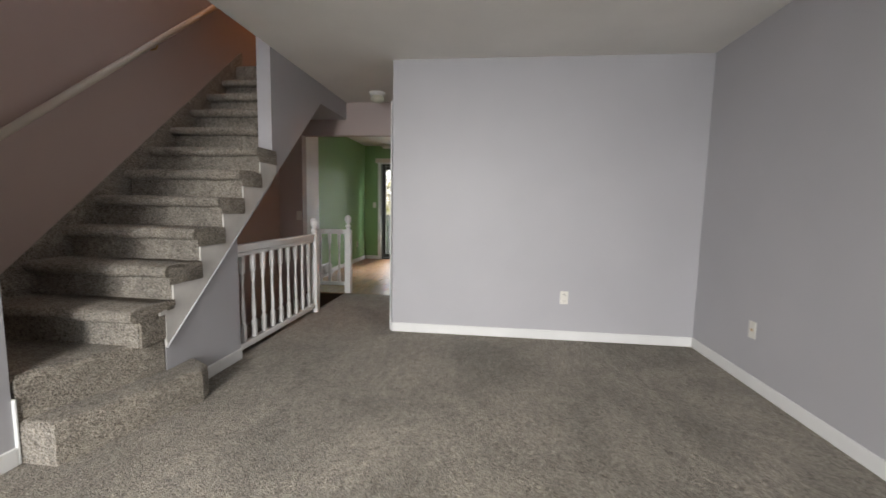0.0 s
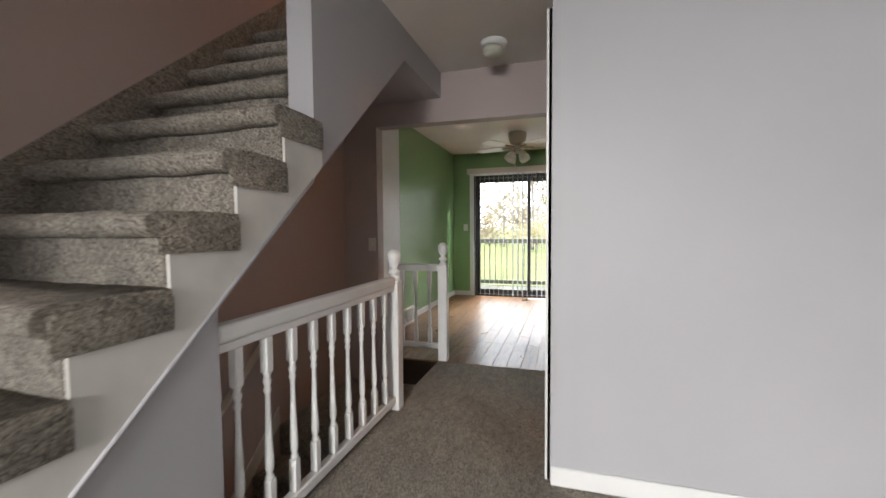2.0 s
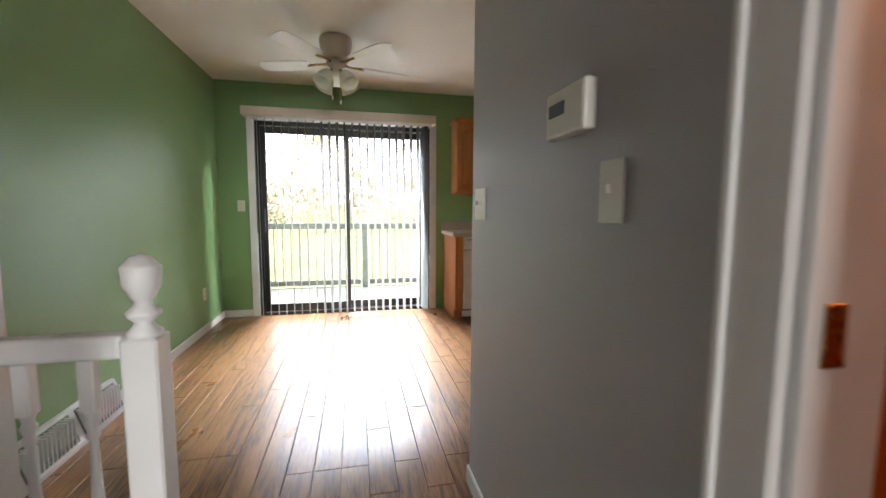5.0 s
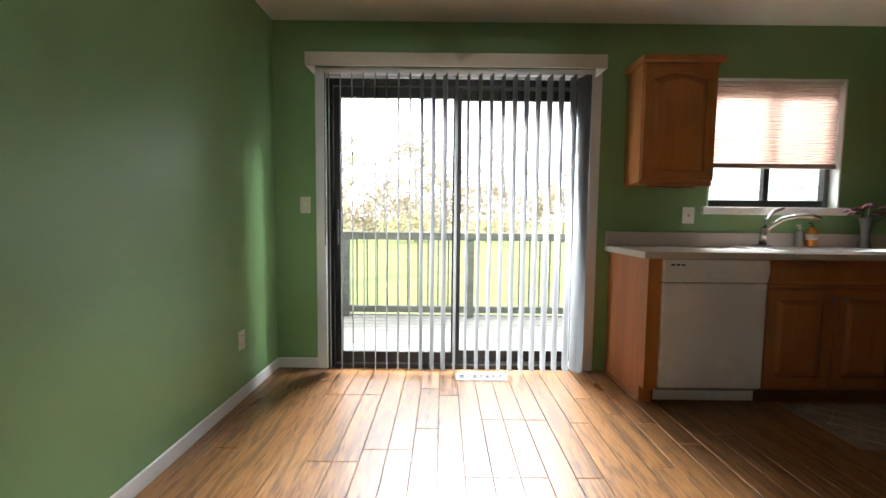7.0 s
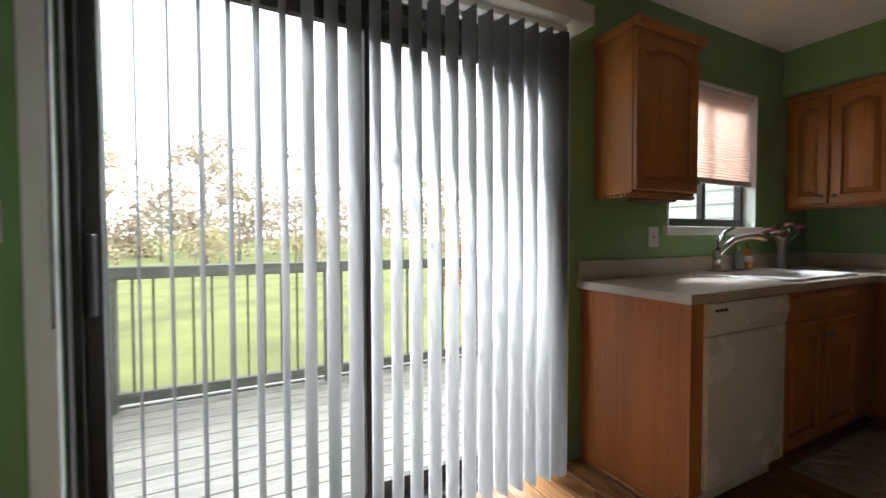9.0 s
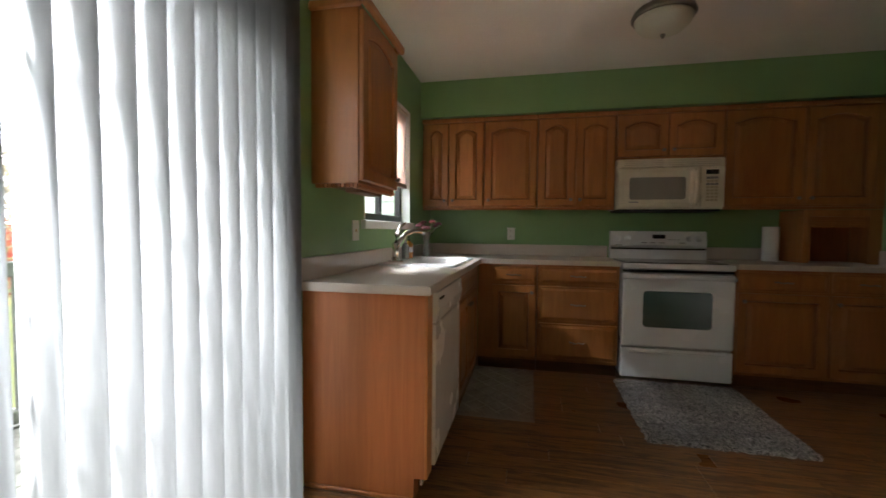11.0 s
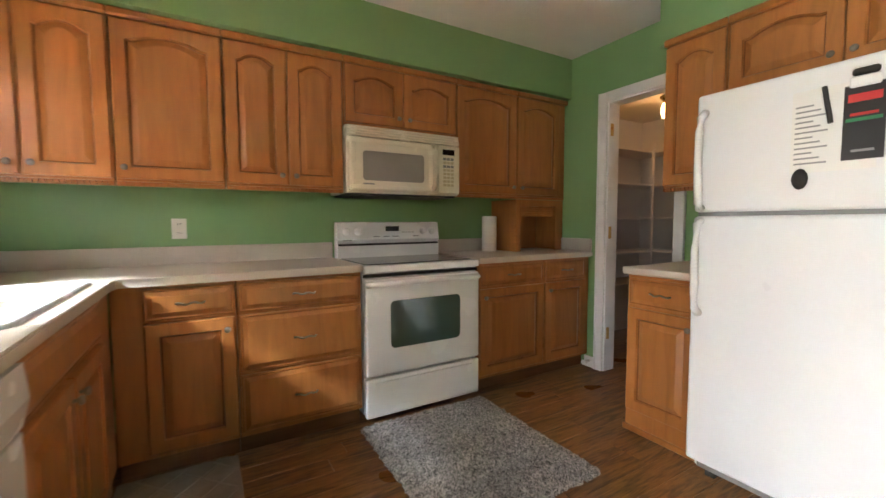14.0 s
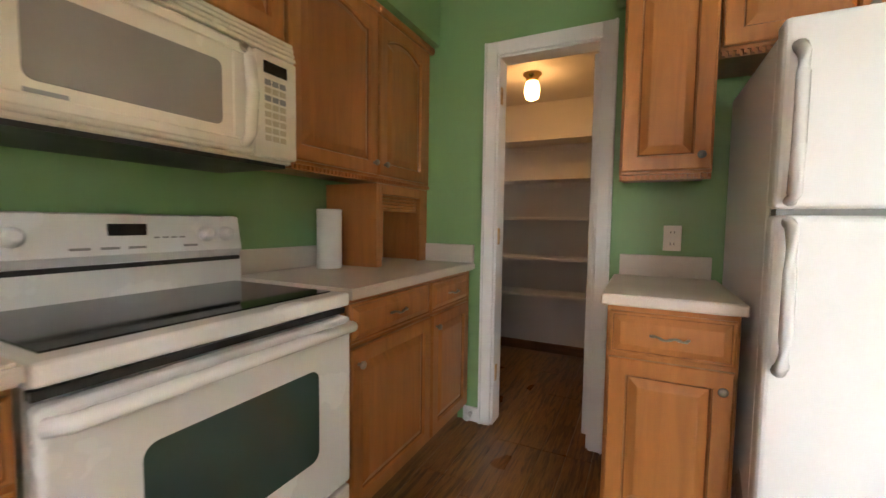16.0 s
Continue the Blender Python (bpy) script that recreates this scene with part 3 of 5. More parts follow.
part("rake_bead", pipe(bmesh.new(), [(XE + .004, 3.36, rake(3.36) - .03), (XE + .004, 4.55, rake(4.55) - .03)], .007, 6), M_LAV, stairs)
part("tread_nub", B(XE - .03, 3.31, .525, XE + .012, 3.37, .56, bev=.006), M_SKIRT, stairs)
part("left_skirt", prism(bmesh.new(), [(3.20, .30), (3.22, .70), (3.28, .756), (5.62, 2.80), (5.62, 2.5), (3.60, .40)], 'x', SXW - .001, SXW + .012), M_CARPET, stairs)

hr = thing("stair_handrail", (SXW, 3.1, 1.37), "pale painted round handrail on wall brackets", "handrail")
part("rail", pipe(bmesh.new(), [(-2.745, 3.0, 1.29), (-2.745, 5.9, 3.68)], .024, 12), M_VALANCE, hr)
for y in (3.25, 4.4, 5.5):
    z = 1.29 + (y - 3.0) * .824
    part("bracket", pipe(bmesh.new(), [(SXW, y, z - .07), (-2.76, y, z - .06), (-2.745, y, z - .02)], .007, 6), M_BRASS, hr)

# lower flight
low = thing("basement_stairs", (-2.3, 5.8, -.2), "dark carpeted basement stairs turning under the flight above", "staircase")
part("landing_step", wedge([(SXW + .01, 5.42), (-1.96, 5.42), (-1.96, HY0 - .005), (SXW + .01, HY0 - .005)], -2.6, -.2), M_CARPET, low)
for k in range(1, 10):
    y = 5.42 - (k - 1) * .25
    part("tread", wedge([(SXW + .01, y - .27), (-1.95, y - .27), (-1.95, y), (SXW + .01, y)], -2.69, -.2 - k * .21), M_CARPET, low)
lh = thing("basement_handrail", (SXW, 5.0, .4), "pale wooden handrail descending along the stairwell wall", "handrail")
part("rail", pipe(bmesh.new(), [(-2.745, 5.45, .62), (-2.745, 3.7, -.85)], .022, 10), M_VALANCE, lh)
part("bracket", pipe(bmesh.new(), [(SXW, 5.2, .34), (-2.745, 5.2, .39)], .007, 6), M_BRASS, lh)
part("skirt", prism(bmesh.new(), [(5.42, -.2), (5.42, -.08), (3.2, -1.98), (3.2, -2.1)], 'x', SXW, SXW + .012), M_SKIRT, lh, "off-white skirt board")


# ---- balustrade ----
def newel_mesh(x, y, top):
    bm = B(x - .04, y - .04, 0, x + .04, y + .04, top - .20, bev=.005)
    lathe(bm, [(.036, top - .205), (.040, top - .19), (.024, top - .175), (.020, top - .165), (.036, top - .150), (.038, top - .14), (.022, top - .125), (.018, top - .115),
               (.028, top - .100), (.040, top - .075), (.043, top - .03), (.038, top - .025), (.022, top - .006), (.004, top)], (x, y, 0), 18)
    return bm


def baluster_mesh(x, y, z0, z1):
    s, h = .017, z1 - z0
    bm = B(x - s, y - s, z0, x + s, y + s, z0 + h * .20, bev=.003)
    box(bm, x - s, y - s, z0 + h * .80, x + s, y + s, z1, bev=.003)
    lathe(bm, [(.015, z0 + h * .20), (.017, z0 + h * .215), (.010, z0 + h * .235), (.016, z0 + h * .255), (.017, z0 + h * .30), (.014, z0 + h * .40), (.010, z0 + h * .58), (.009, z0 + h * .68),
               (.016, z0 + h * .70), (.010, z0 + h * .72), (.017, z0 + h * .755), (.011, z0 + h * .775), (.016, z0 + h * .80)], (x, y, 0), 10)
    return bm


bal = thing("stair_balustrade", (-1.93, 4.7, 0), "white painted turned-baluster railing beside the stairwell", "railing")
BX = -1.935
part("newel_post", newel_mesh(BX, 5.46, 1.025), M_TRIM, bal)
part("top_rail", B(BX - .028, 4.064, .795, BX + .028, 5.42, .855, bev=.012, seg=3), M_TRIM, bal)
part("sub_rail", B(BX - .018, 4.064, .765, BX + .018, 5.42, .794, bev=.003), M_TRIM, bal)
part("bottom_rail", B(BX - .022, 4.064, .045, BX + .022, 5.42, .095, bev=.006), M_TRIM, bal)
for i in range(9):
    part("baluster", baluster_mesh(BX, 4.16 + i * .143, .096, .764), M_TRIM, bal)
bal2 = thing("short_balustrade", (-1.9, 6.42, 0), "short white turned-baluster railing at the dining room edge", "railing")
part("newel_post", newel_mesh(-1.915, 6.47, 1.035), M_TRIM, bal2)
part("top_rail", B(-2.418, 6.44, .785, -1.955, 6.495, .845, bev=.012, seg=3), M_TRIM, bal2)
part("bottom_rail", B(-2.418, 6.45, .10, -1.955, 6.49, .145, bev=.006), M_TRIM, bal2)
for x in (-2.30, -2.17, -2.04):
    part("baluster", baluster_mesh(x, 6.468, .146, .784), M_TRIM, bal2)
part("half_newel", newel_mesh(-2.375, 6.468, .93), M_TRIM, bal2)
# ---- sliding door, blinds, window ----
sd = thing("door_3", (-1.49, NY, 0), "dark bronze sliding glass patio door with white casing", "sliding door", kind="structure")
X0, X1, XM, DT = -2.41, -0.57, -1.49, 2.06
for n, r in (("side_casing", (X0 - .075, NY - .02, 0, X0 - .002, NY, DT + .07)), ("side_casing", (X1 + .002, NY - .02, 0, X1 + .075, NY, DT + .07)), ("head_casing", (X0 - .002, NY - .02, DT, X1 + .002, NY, DT + .07))):
    part(n, B(*r, bev=.004), M_TRIM, sd)
for n, r in (("frame_side", (X0, NY + .002, 0, X0 + .045, NY + .13, DT)), ("frame_side", (X1 - .045, NY + .002, 0, X1, NY + .13, DT)), ("frame_head", (X0 + .045, NY + .002, DT - .045, X1 - .045, NY + .13, DT)), ("sill_track", (X0 + .045, NY + .002, -.011, X1 - .045, NY + .13, .03))):
    part(n, B(*r, bev=.003), M_BRONZE, sd)
for u0, u1, y in ((X0 + .046, XM + .03, NY + .025), (XM - .03, X1 - .046, NY + .072)):
    panel = part("panel_frame", boxes([(u0, y, .035, u0 + .05, y + .035, DT - .05), (u1 - .05, y, .035, u1, y + .035, DT - .05), (u0 + .05, y, DT - .12, u1 - .05, y + .035, DT - .05), (u0 + .05, y, .035, u1 - .05, y + .035, .115)], bev=.003), M_BRONZE, sd)
    g = part("pane", B(u0 + .05, y + .014, .115, u1 - .05, y + .020, DT - .12), M_GLASS, panel)
    g.visible_shadow = False
part("handle", boxes([(X0 + .055, NY + .001, .9, X0 + .078, NY + .024, 1.15)], bev=.006), M_DARKPL, sd)

bl = thing("vertical_blind", (-1.49, NY - .1, 2.1), "white vertical vane blind under a cream valance", "blind")
part("valance", boxes([(-2.49, NY - .205, 2.072, -0.535, NY - .193, 2.158), (-2.49, NY - .193, 2.072, -2.478, NY - .021, 2.158), (-0.547, NY - .193, 2.072, -0.535, NY - .021, 2.158), (-2.478, NY - .193, 2.146, -0.547, NY - .021, 2.158)], bev=.002), M_VALANCE, bl, "cream valance board")
part("head_track", B(-2.42, NY - .11, 2.055, -0.60, NY - .07, 2.09, bev=.003), M_TRIM, bl)


def vane(x, ang):
    bm = bmesh.new()
    w, n = .089, 6
    ca, sa = math.cos(ang), math.sin(ang)
    lo = []
    for zz in (.028, 2.06):
        row = []
        for i in range(n + 1):
            u = (i / n - .5) * w
            d = .007 * (1 - (2 * u / w) ** 2)
            row.append(bm.verts.new((x + u * ca - d * sa, NY - .09 + u * sa + d * ca, zz)))
        lo.append(row)
    for i in range(n):
        f = bm.faces.new((lo[0][i], lo[0][i + 1], lo[1][i + 1], lo[1][i]))
        f.smooth = True
    bmesh.ops.solidify(bm, geom=bm.faces, thickness=.0012)
    return bm


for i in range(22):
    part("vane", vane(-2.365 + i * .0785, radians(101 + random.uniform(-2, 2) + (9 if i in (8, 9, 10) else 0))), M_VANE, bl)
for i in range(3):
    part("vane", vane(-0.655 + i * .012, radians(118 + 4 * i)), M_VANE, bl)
part("wand", tube(bmesh.new(), (-2.385, NY - .14, .9), (-2.385, NY - .12, 2.06), .004, n=6), M_CLEAR, bl)

w1 = thing("window_1", (0.75, NY, 1.2), "dark bronze sliding window in a deep white reveal", "window", kind="structure")
part("reveal", boxes([(0.281, NY - .001, 1.2, 0.293, NY + .10, 2.089), (1.207, NY - .001, 1.2, 1.219, NY + .10, 2.089), (0.293, NY - .001, 2.077, 1.207, NY + .10, 2.089)]), M_TRIM, w1)
part("window_sill", B(0.24, NY - .03, 1.145, 1.26, NY + .10, 1.199, bev=.005), M_TRIM, w1, "white painted sill")
part("window_frame", boxes([(0.294, NY + .07, 1.2, 0.33, NY + .12, 2.076), (1.17, NY + .07, 1.2, 1.206, NY + .12, 2.076), (0.33, NY + .07, 1.2, 1.17, NY + .12, 1.25), (0.33, NY + .07, 2.03, 1.17, NY + .12, 2.076), (0.735, NY + .075, 1.25, 0.775, NY + .115, 2.03)], bev=.003), M_BRONZE, w1)
for a, b in ((.33, .735), (.775, 1.17)):
    g = part("pane", B(a, NY + .09, 1.25, b, NY + .095, 2.03), M_GLASS, w1)
    g.visible_shadow = False
ws = thing("cellular_shade", (0.75, NY + .03, 1.48), "pink-beige pleated cellular shade pulled half down", "window shade")
bm = bmesh.new()
prev = None
for i in range(61):
    z = 1.505 + i * .0092
    y = NY + .035 + (.009 if i % 2 else -.009)
    row = [bm.verts.new((.297, y, z)), bm.verts.new((1.203, y, z))]
    if prev:
        bm.faces.new((prev[0], prev[1], row[1], row[0]))
    prev = row
part("fabric", bm, M_SHADE, ws)
part("bottom_bar", B(.297, NY + .02, 1.475, 1.203, NY + .05, 1.508, bev=.004), dull("taupe_rail", (0.35, 0.25, 0.2), .5), ws)
part("head_rail", B(.297, NY + .012, 2.05, 1.203, NY + .058, 2.075, bev=.003), M_VALANCE, ws)
w2 = thing("window_2", (-0.2, -1.57, .6), "wide white framed living room window", "window", kind="structure")
part("window_frame", boxes([(-1.6, -1.62, .6, -1.54, -1.56, 2.2), (1.14, -1.62, .6, 1.2, -1.56, 2.2), (-1.54, -1.62, .6, 1.14, -1.56, .66), (-1.54, -1.62, 2.14, 1.14, -1.56, 2.2), (-.23, -1.62, .66, -.17, -1.56, 2.14)]), M_TRIM, w2)


# ---- cabinets ----
class Face:
    """A front: u runs to the right along it, v is up, d comes out towards the room."""
    def __init__(self, origin, u, d):
        self.o, self.u, self.d = Vector(origin), Vector(u), Vector(d)

    def at(self, u, v, d):
        return self.o + self.u * u + Vector((0, 0, v)) + self.d * d

    def box(self, u0, v0, d0, u1, v1, d1, bev=0.0):
        a, b = self.at(u0, v0, d0), self.at(u1, v1, d1)
        lo = [min(p, q) for p, q in zip(a, b)]
        hi = [max(p, q) for p, q in zip(a, b)]
        return B(*lo, *hi, bev=bev)


def panel_front(fc, u0, v0, u1, v1, arch=0.0, stile=.055, drawer=False):
    """A raised-panel front, arched where arch is given; a drawer has a wide bevelled edge alone."""
    bm = bmesh.new()
    N = 16
    th = .020

    def loop(inset, d, bow):
        pts = [(u0 + inset, v0 + inset), (u1 - inset, v0 + inset)]
        for i in range(N + 1):
            s = i / N
            x = u1 - inset + (u0 - u1 + 2 * inset) * s
            k = abs(2 * s - 1)
            drop = bow * min(1, k / .86) ** 2
            pts.append((x, v1 - inset - drop))
        return [bm.verts.new(fc.at(x, v, d)) for x, v in pts]
    rings = [loop(0, 0, 0), loop(0, th - .004, 0), loop(.005, th, 0)]
    if drawer:
        rings = [rings[0], loop(0, th - .012, 0), loop(.005, th - .008, 0), loop(.010, th - .008, 0), loop(.013, th - .0095, 0), loop(.034, th, 0), loop(.040, th, 0)]
    else:
        rings += [loop(stile, th, arch), loop(stile + .004, th - .011, arch), loop(stile + .009, th - .016, arch), loop(stile + .036, th - .002, arch), loop(stile + .041, th - .001, arch)]
    for r, (a, b) in enumerate(zip(rings, rings[1:])):
        for i in range(len(a)):
            j = (i + 1) % len(a)
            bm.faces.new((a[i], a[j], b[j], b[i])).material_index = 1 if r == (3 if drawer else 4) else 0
    bm.faces.new(rings[0][::-1])
    bm.faces.new(rings[-1])
    return bm


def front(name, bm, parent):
    """A cabinet front in honey maple with shade coloured into its groove."""
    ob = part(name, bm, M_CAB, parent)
    ob.data.materials.append(M_GROOVE_SHADE)
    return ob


def knob(parent, fc, u, v):
    q = fc.d.to_track_quat('Z', 'Y').to_matrix()
    part("knob", lathe(bmesh.new(), [(.006, 0), (.005, .008), (.012, .014), (.0145, .020), (.012, .025), (.003, .027)], fc.at(u, v, .020), 12, q), M_PEWTER, parent, "pewter knob")


def pull(parent, fc, u, v, w=.11):
    bm = bmesh.new()
    pts, rr = [], []
    for i in range(13):
        s = i / 12
        pts.append(fc.at(u + (s - .5) * w, v + .004 * math.sin(s * math.pi * 4), .020 + .024 * math.sin(math.pi * min(1, max(0, s))) ** .45))
        rr.append(.0045 + .0012 * math.sin(s * math.pi * 9))
    pipe(bm, pts, rr, 8)
    part("pull", bm, M_PEWTER, parent, "twisted pewter pull")


def cabinet(name, fc, w, h, depth, v0, fronts, label, toe=0.0, dentil=False, crown=False, group=""):
    """A cabinet unit: its box, then fronts of (kind, u0, v0, u1, v1, knob side)."""
    at = fc.at(0, v0, -depth)
    c = thing(name, at, label, "cabinet", group)
    part("body", fc.box(.001, v0 + toe, -depth + .002, w - .001, v0 + h, -.002, bev=.002), M_CAB, c)
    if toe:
        part("toe_kick", fc.box(.001, v0, -depth + .002, w - .001, v0 + toe, -.06), M_DARKCAB, c, "recessed toe kick with shade in its colour")
    for kind, a, b0, b, b1, side in fronts:
        if kind == "drawer":
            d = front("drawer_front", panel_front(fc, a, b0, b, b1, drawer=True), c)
            pull(d, fc, (a + b) / 2, (b0 + b1) / 2)
        else:
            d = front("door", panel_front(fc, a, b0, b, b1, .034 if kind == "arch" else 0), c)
            ku = a + .032 if side == "l" else b - .032
            kv = b0 + .05 if kind == "arch" else b1 - .055
            knob(d, fc, ku, kv)
    if dentil:
        bm = bmesh.new()
        n = max(3, int(w / .021))
        for i in range(n):
            u = (i + .25) * w / n
            a, b = fc.at(u, v0 - .018, -.022), fc.at(u + .011, v0 - .002, .004)
            box(bm, *[min(p, q) for p, q in zip(a, b)], *[max(p, q) for p, q in zip(a, b)])
        part("dentil_strip", bm, M_SIDE, c, "row of small wooden dentils")["kind"] = "stuff"
        part("light_rail", fc.box(.002, v0 - .022, -.024, w - .002, v0 - .001, -.010), M_CAB, c)
    if crown:
        part("crown", fc.box(-.002, v0 + h - .03, 0, w + .002, v0 + h + .008, .032, bev=.008), M_CAB, c)
    return c


G1, G2 = "wall cabinets over the range run", "base cabinets along the range run"
# east run, front plane facing west; u runs from north to south
FX = 1.605
up = Face((FX, NY, 0), (0, -1, 0), (-1, 0, 0))
UD, UV, UH = EX - FX, 1.345, .775
def uy(y):
    return NY - y
def upper(y1, y0, doors, label, v=UV, h=UH, dent=True):
    fc = Face((FX, y1, 0), (0, -1, 0), (-1, 0, 0))
    fr = [("arch", y1 - a, v + .012, y1 - b, v + h - .035, s) for a, b, s in doors]
    return cabinet("wall_cabinet", fc, y1 - y0, h, UD, v, fr, label, 0, dent, True, G1)
upper(9.976, 9.418, [(9.955, 9.735, "r"), (9.725, 9.425, "l")], "honey maple two-door wall cabinet in the corner")
upper(9.416, 8.962, [(9.41, 8.97, "l")], "honey maple single-door wall cabinet with arched panel")
upper(8.96, 8.335, [(8.953, 8.655, "r"), (8.645, 8.345, "l")], "honey maple two-door wall cabinet beside the microwave")
upper(8.333, 7.545, [(8.325, 7.95, "r"), (7.94, 7.552, "l")], "short honey maple cabinet above the microwave", 1.735, .385, False)
upper(7.543, 7.0, [(7.535, 7.01, "r")], "honey maple wall cabinet with arched panel")
upper(6.998, 6.474, [(6.99, 6.55, "l")], "honey maple wall cabinet above the appliance garage")
ag = thing("appliance_garage", (1.76, 6.8, .914), "honey maple appliance garage with a half-raised tambour door", "cabinet")
part("side_panel", B(FX + .01, 6.96, .9145, EX - .003, 6.98, UV - .024), M_CAB, ag)
part("face_frame", boxes([(FX + .01, 6.93, .9145, FX + .03, 6.959, UV - .024), (FX + .01, 6.475, .9145, FX + .03, 6.56, UV - .024), (FX + .01, 6.56, 1.27, FX + .03, 6.93, UV - .024)], bev=.002), M_CAB, ag)
part("side_panel", B(FX + .031, 6.4725, .9145, EX - .013, 6.484, UV - .024), M_CAB, ag)
part("back_panel", B(EX - .012, 6.485, .9145, EX - .003, 6.959, UV - .024), M_SIDE, ag)
for i in range(5):
    part("tambour_slat", B(FX + .034, 6.56, 1.19 + i * .017, FX + .046, 6.93, 1.205 + i * .017, bev=.003), M_CAB, ag)

BF = 1.335
def lower(y1, y0, fronts, label):
    fc = Face((BF, y1, 0), (0, -1, 0), (-1, 0, 0))
    fr = [(k, y1 - a, v0, y1 - b, v1, s) for k, a, b, v0, v1, s in fronts]
    return cabinet("base_cabinet", fc, y1 - y0, .875, EX - BF, 0, fr, label, .10, group=G2)
lower(9.425, 8.952, [("drawer", 9.31, 8.96, .72, .86, ""), ("door", 9.31, 8.96, .125, .705, "r")], "honey maple base cabinet with one drawer over a door")
lower(8.95, 8.332, [("drawer", 8.94, 8.34, .72, .86, ""), ("drawer", 8.94, 8.34, .425, .705, ""), ("drawer", 8.94, 8.34, .125, .41, "")], "honey maple three-drawer base cabinet beside the range")
lower(7.538, 6.476, [("drawer", 7.53, 6.97, .72, .86, ""), ("drawer", 6.95, 6.53, .72, .86, ""), ("door", 7.53, 6.97, .125, .705, "l"), ("door", 6.95, 6.53, .125, .705, "l")], "honey maple base cabinet with two drawers over two doors")
# north run, facing south; u runs from west to east
sf = Face((0.292, 9.425, 0), (1, 0, 0), (0, -1, 0))
cabinet("sink_cabinet", sf, BF - .292, .875, NY - 9.425, 0, [("door", .01, .125, .40, .705, "r"), ("door", .41, .125, .80, .705, "l")], "honey maple sink base cabinet with two doors", .10, group=G2)
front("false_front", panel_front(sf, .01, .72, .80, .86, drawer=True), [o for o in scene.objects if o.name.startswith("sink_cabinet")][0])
ep = thing("end_panel", (-.4, 9.7, 0), "orange-brown veneered end panel of the counter run", "cabinet panel")
part("panel", prism(bmesh.new(), [(NY - .002, 0), (NY - .002, .875), (9.425, .875), (9.425, .10), (9.47, .10), (9.47, 0)], 'x', -.395, -.318), M_SIDE, ep)
part("corner_stile", B(-.397, 9.412, .10, -.316, 9.4245, .875, bev=.002), M_CAB, ep)
part("shoe_mould", B(-.409, 9.47, 0, -.396, NY - .015, .02, bev=.004), M_CAB, ep)

dw = thing("dishwasher", (0, 9.7, 0), "white built-in dishwasher with a recessed grip panel", "dishwasher")
part("tub", B(-.316, 9.43, .09, .290, NY - .003, .875), M_GREYPL, dw)
part("door", B(-.312, 9.398, .115, .286, 9.4295, .735, bev=.006, seg=2), M_WHITE, dw)
cp = part("control_panel", prism(bmesh.new(), [(9.4295, .742), (9.4295, .872), (9.392, .872), (9.385, .80), (9.398, .742)], 'x', -.312, .286), M_WHITE, dw)
for i in range(3):
    part("button", B(-.28 + i * .03, 9.384, .838, -.262 + i * .03, 9.392, .848), M_DARKPL, cp)
part("grip", B(-.06, 9.383, .765, .04, 9.392, .80, bev=.004), M_WHITE, cp)
part("kick_plate", B(-.312, 9.455, .02, .286, 9.465, .112), M_WHITE, dw)

# counters
ct = thing("countertop", (1.0, 9.6, .914), "beige speckled laminate L-shaped countertop with backsplash", "countertop")
def slab(pts):
    bm = prism(bmesh.new(), pts, 'z', .876, .914)
    top = [e for e in bm.edges if abs(e.verts[0].co.z - e.verts[1].co.z) < 1e-5]
    bmesh.ops.bevel(bm, geom=top, offset=.006, segments=2, affect='EDGES')
    return bm
# rim pieces leave the sink bowl open
part("worktop_west", slab([(-.43, 9.392), (.445, 9.392), (.445, NY - .002), (-.43, NY - .002)]), M_TOP, ct)
part("worktop_front", B(.446, 9.395, .876, 1.20, 9.475, .914, bev=.004), M_TOP, ct)
part("worktop_back", B(.446, 9.905, .876, 1.20, NY - .002, .914, bev=.004), M_TOP, ct)
part("worktop_corner", slab([(1.201, 9.395), (1.305, 9.395), (1.305, 8.328), (EX - .002, 8.328), (EX - .002, NY - .002), (1.201, NY - .002)]), M_TOP, ct)
part("backsplash_north", B(-.43, NY - .022, .9145, EX - .023, NY - .002, 1.015, bev=.003), M_TOP, ct)
part("backsplash_east", B(EX - .022, 8.328, .9145, EX - .002, NY - .023, 1.015, bev=.003), M_TOP, ct)
ct2 = thing("side_countertop", (1.6, 7.0, .914), "beige laminate countertop between range and wall", "countertop")
part("worktop", slab([(1.305, 6.473), (EX - .002, 6.473), (EX - .002, 7.543), (1.305, 7.543)]), M_TOP, ct2)
part("backsplash", B(EX - .022, 6.982, .9145, EX - .002, 7.543, 1.015, bev=.003), M_TOP, ct2)
part("side_splash", B(1.31, 6.473, .9145, FX + .008, 6.492, 1.015, bev=.003), M_TOP, ct2)

# sink and what stands round it
sk1 = thing("kitchen_sink", (.82, 9.7, .9), "white enamel drop-in double sink", "sink")
bm = bmesh.new()
rings = []
def rrect(x0, y0, x1, y1, r, z):
    out = []
    for cx, cy, a0 in ((x1 - r, y1 - r, 0), (x0 + r, y1 - r, 90), (x0 + r, y0 + r, 180), (x1 - r, y0 + r, 270)):
        for k in range(6):
            a = radians(a0 + 90 * k / 5)
            out.append((cx + r * math.cos(a), cy + r * math.sin(a), z))
    return out
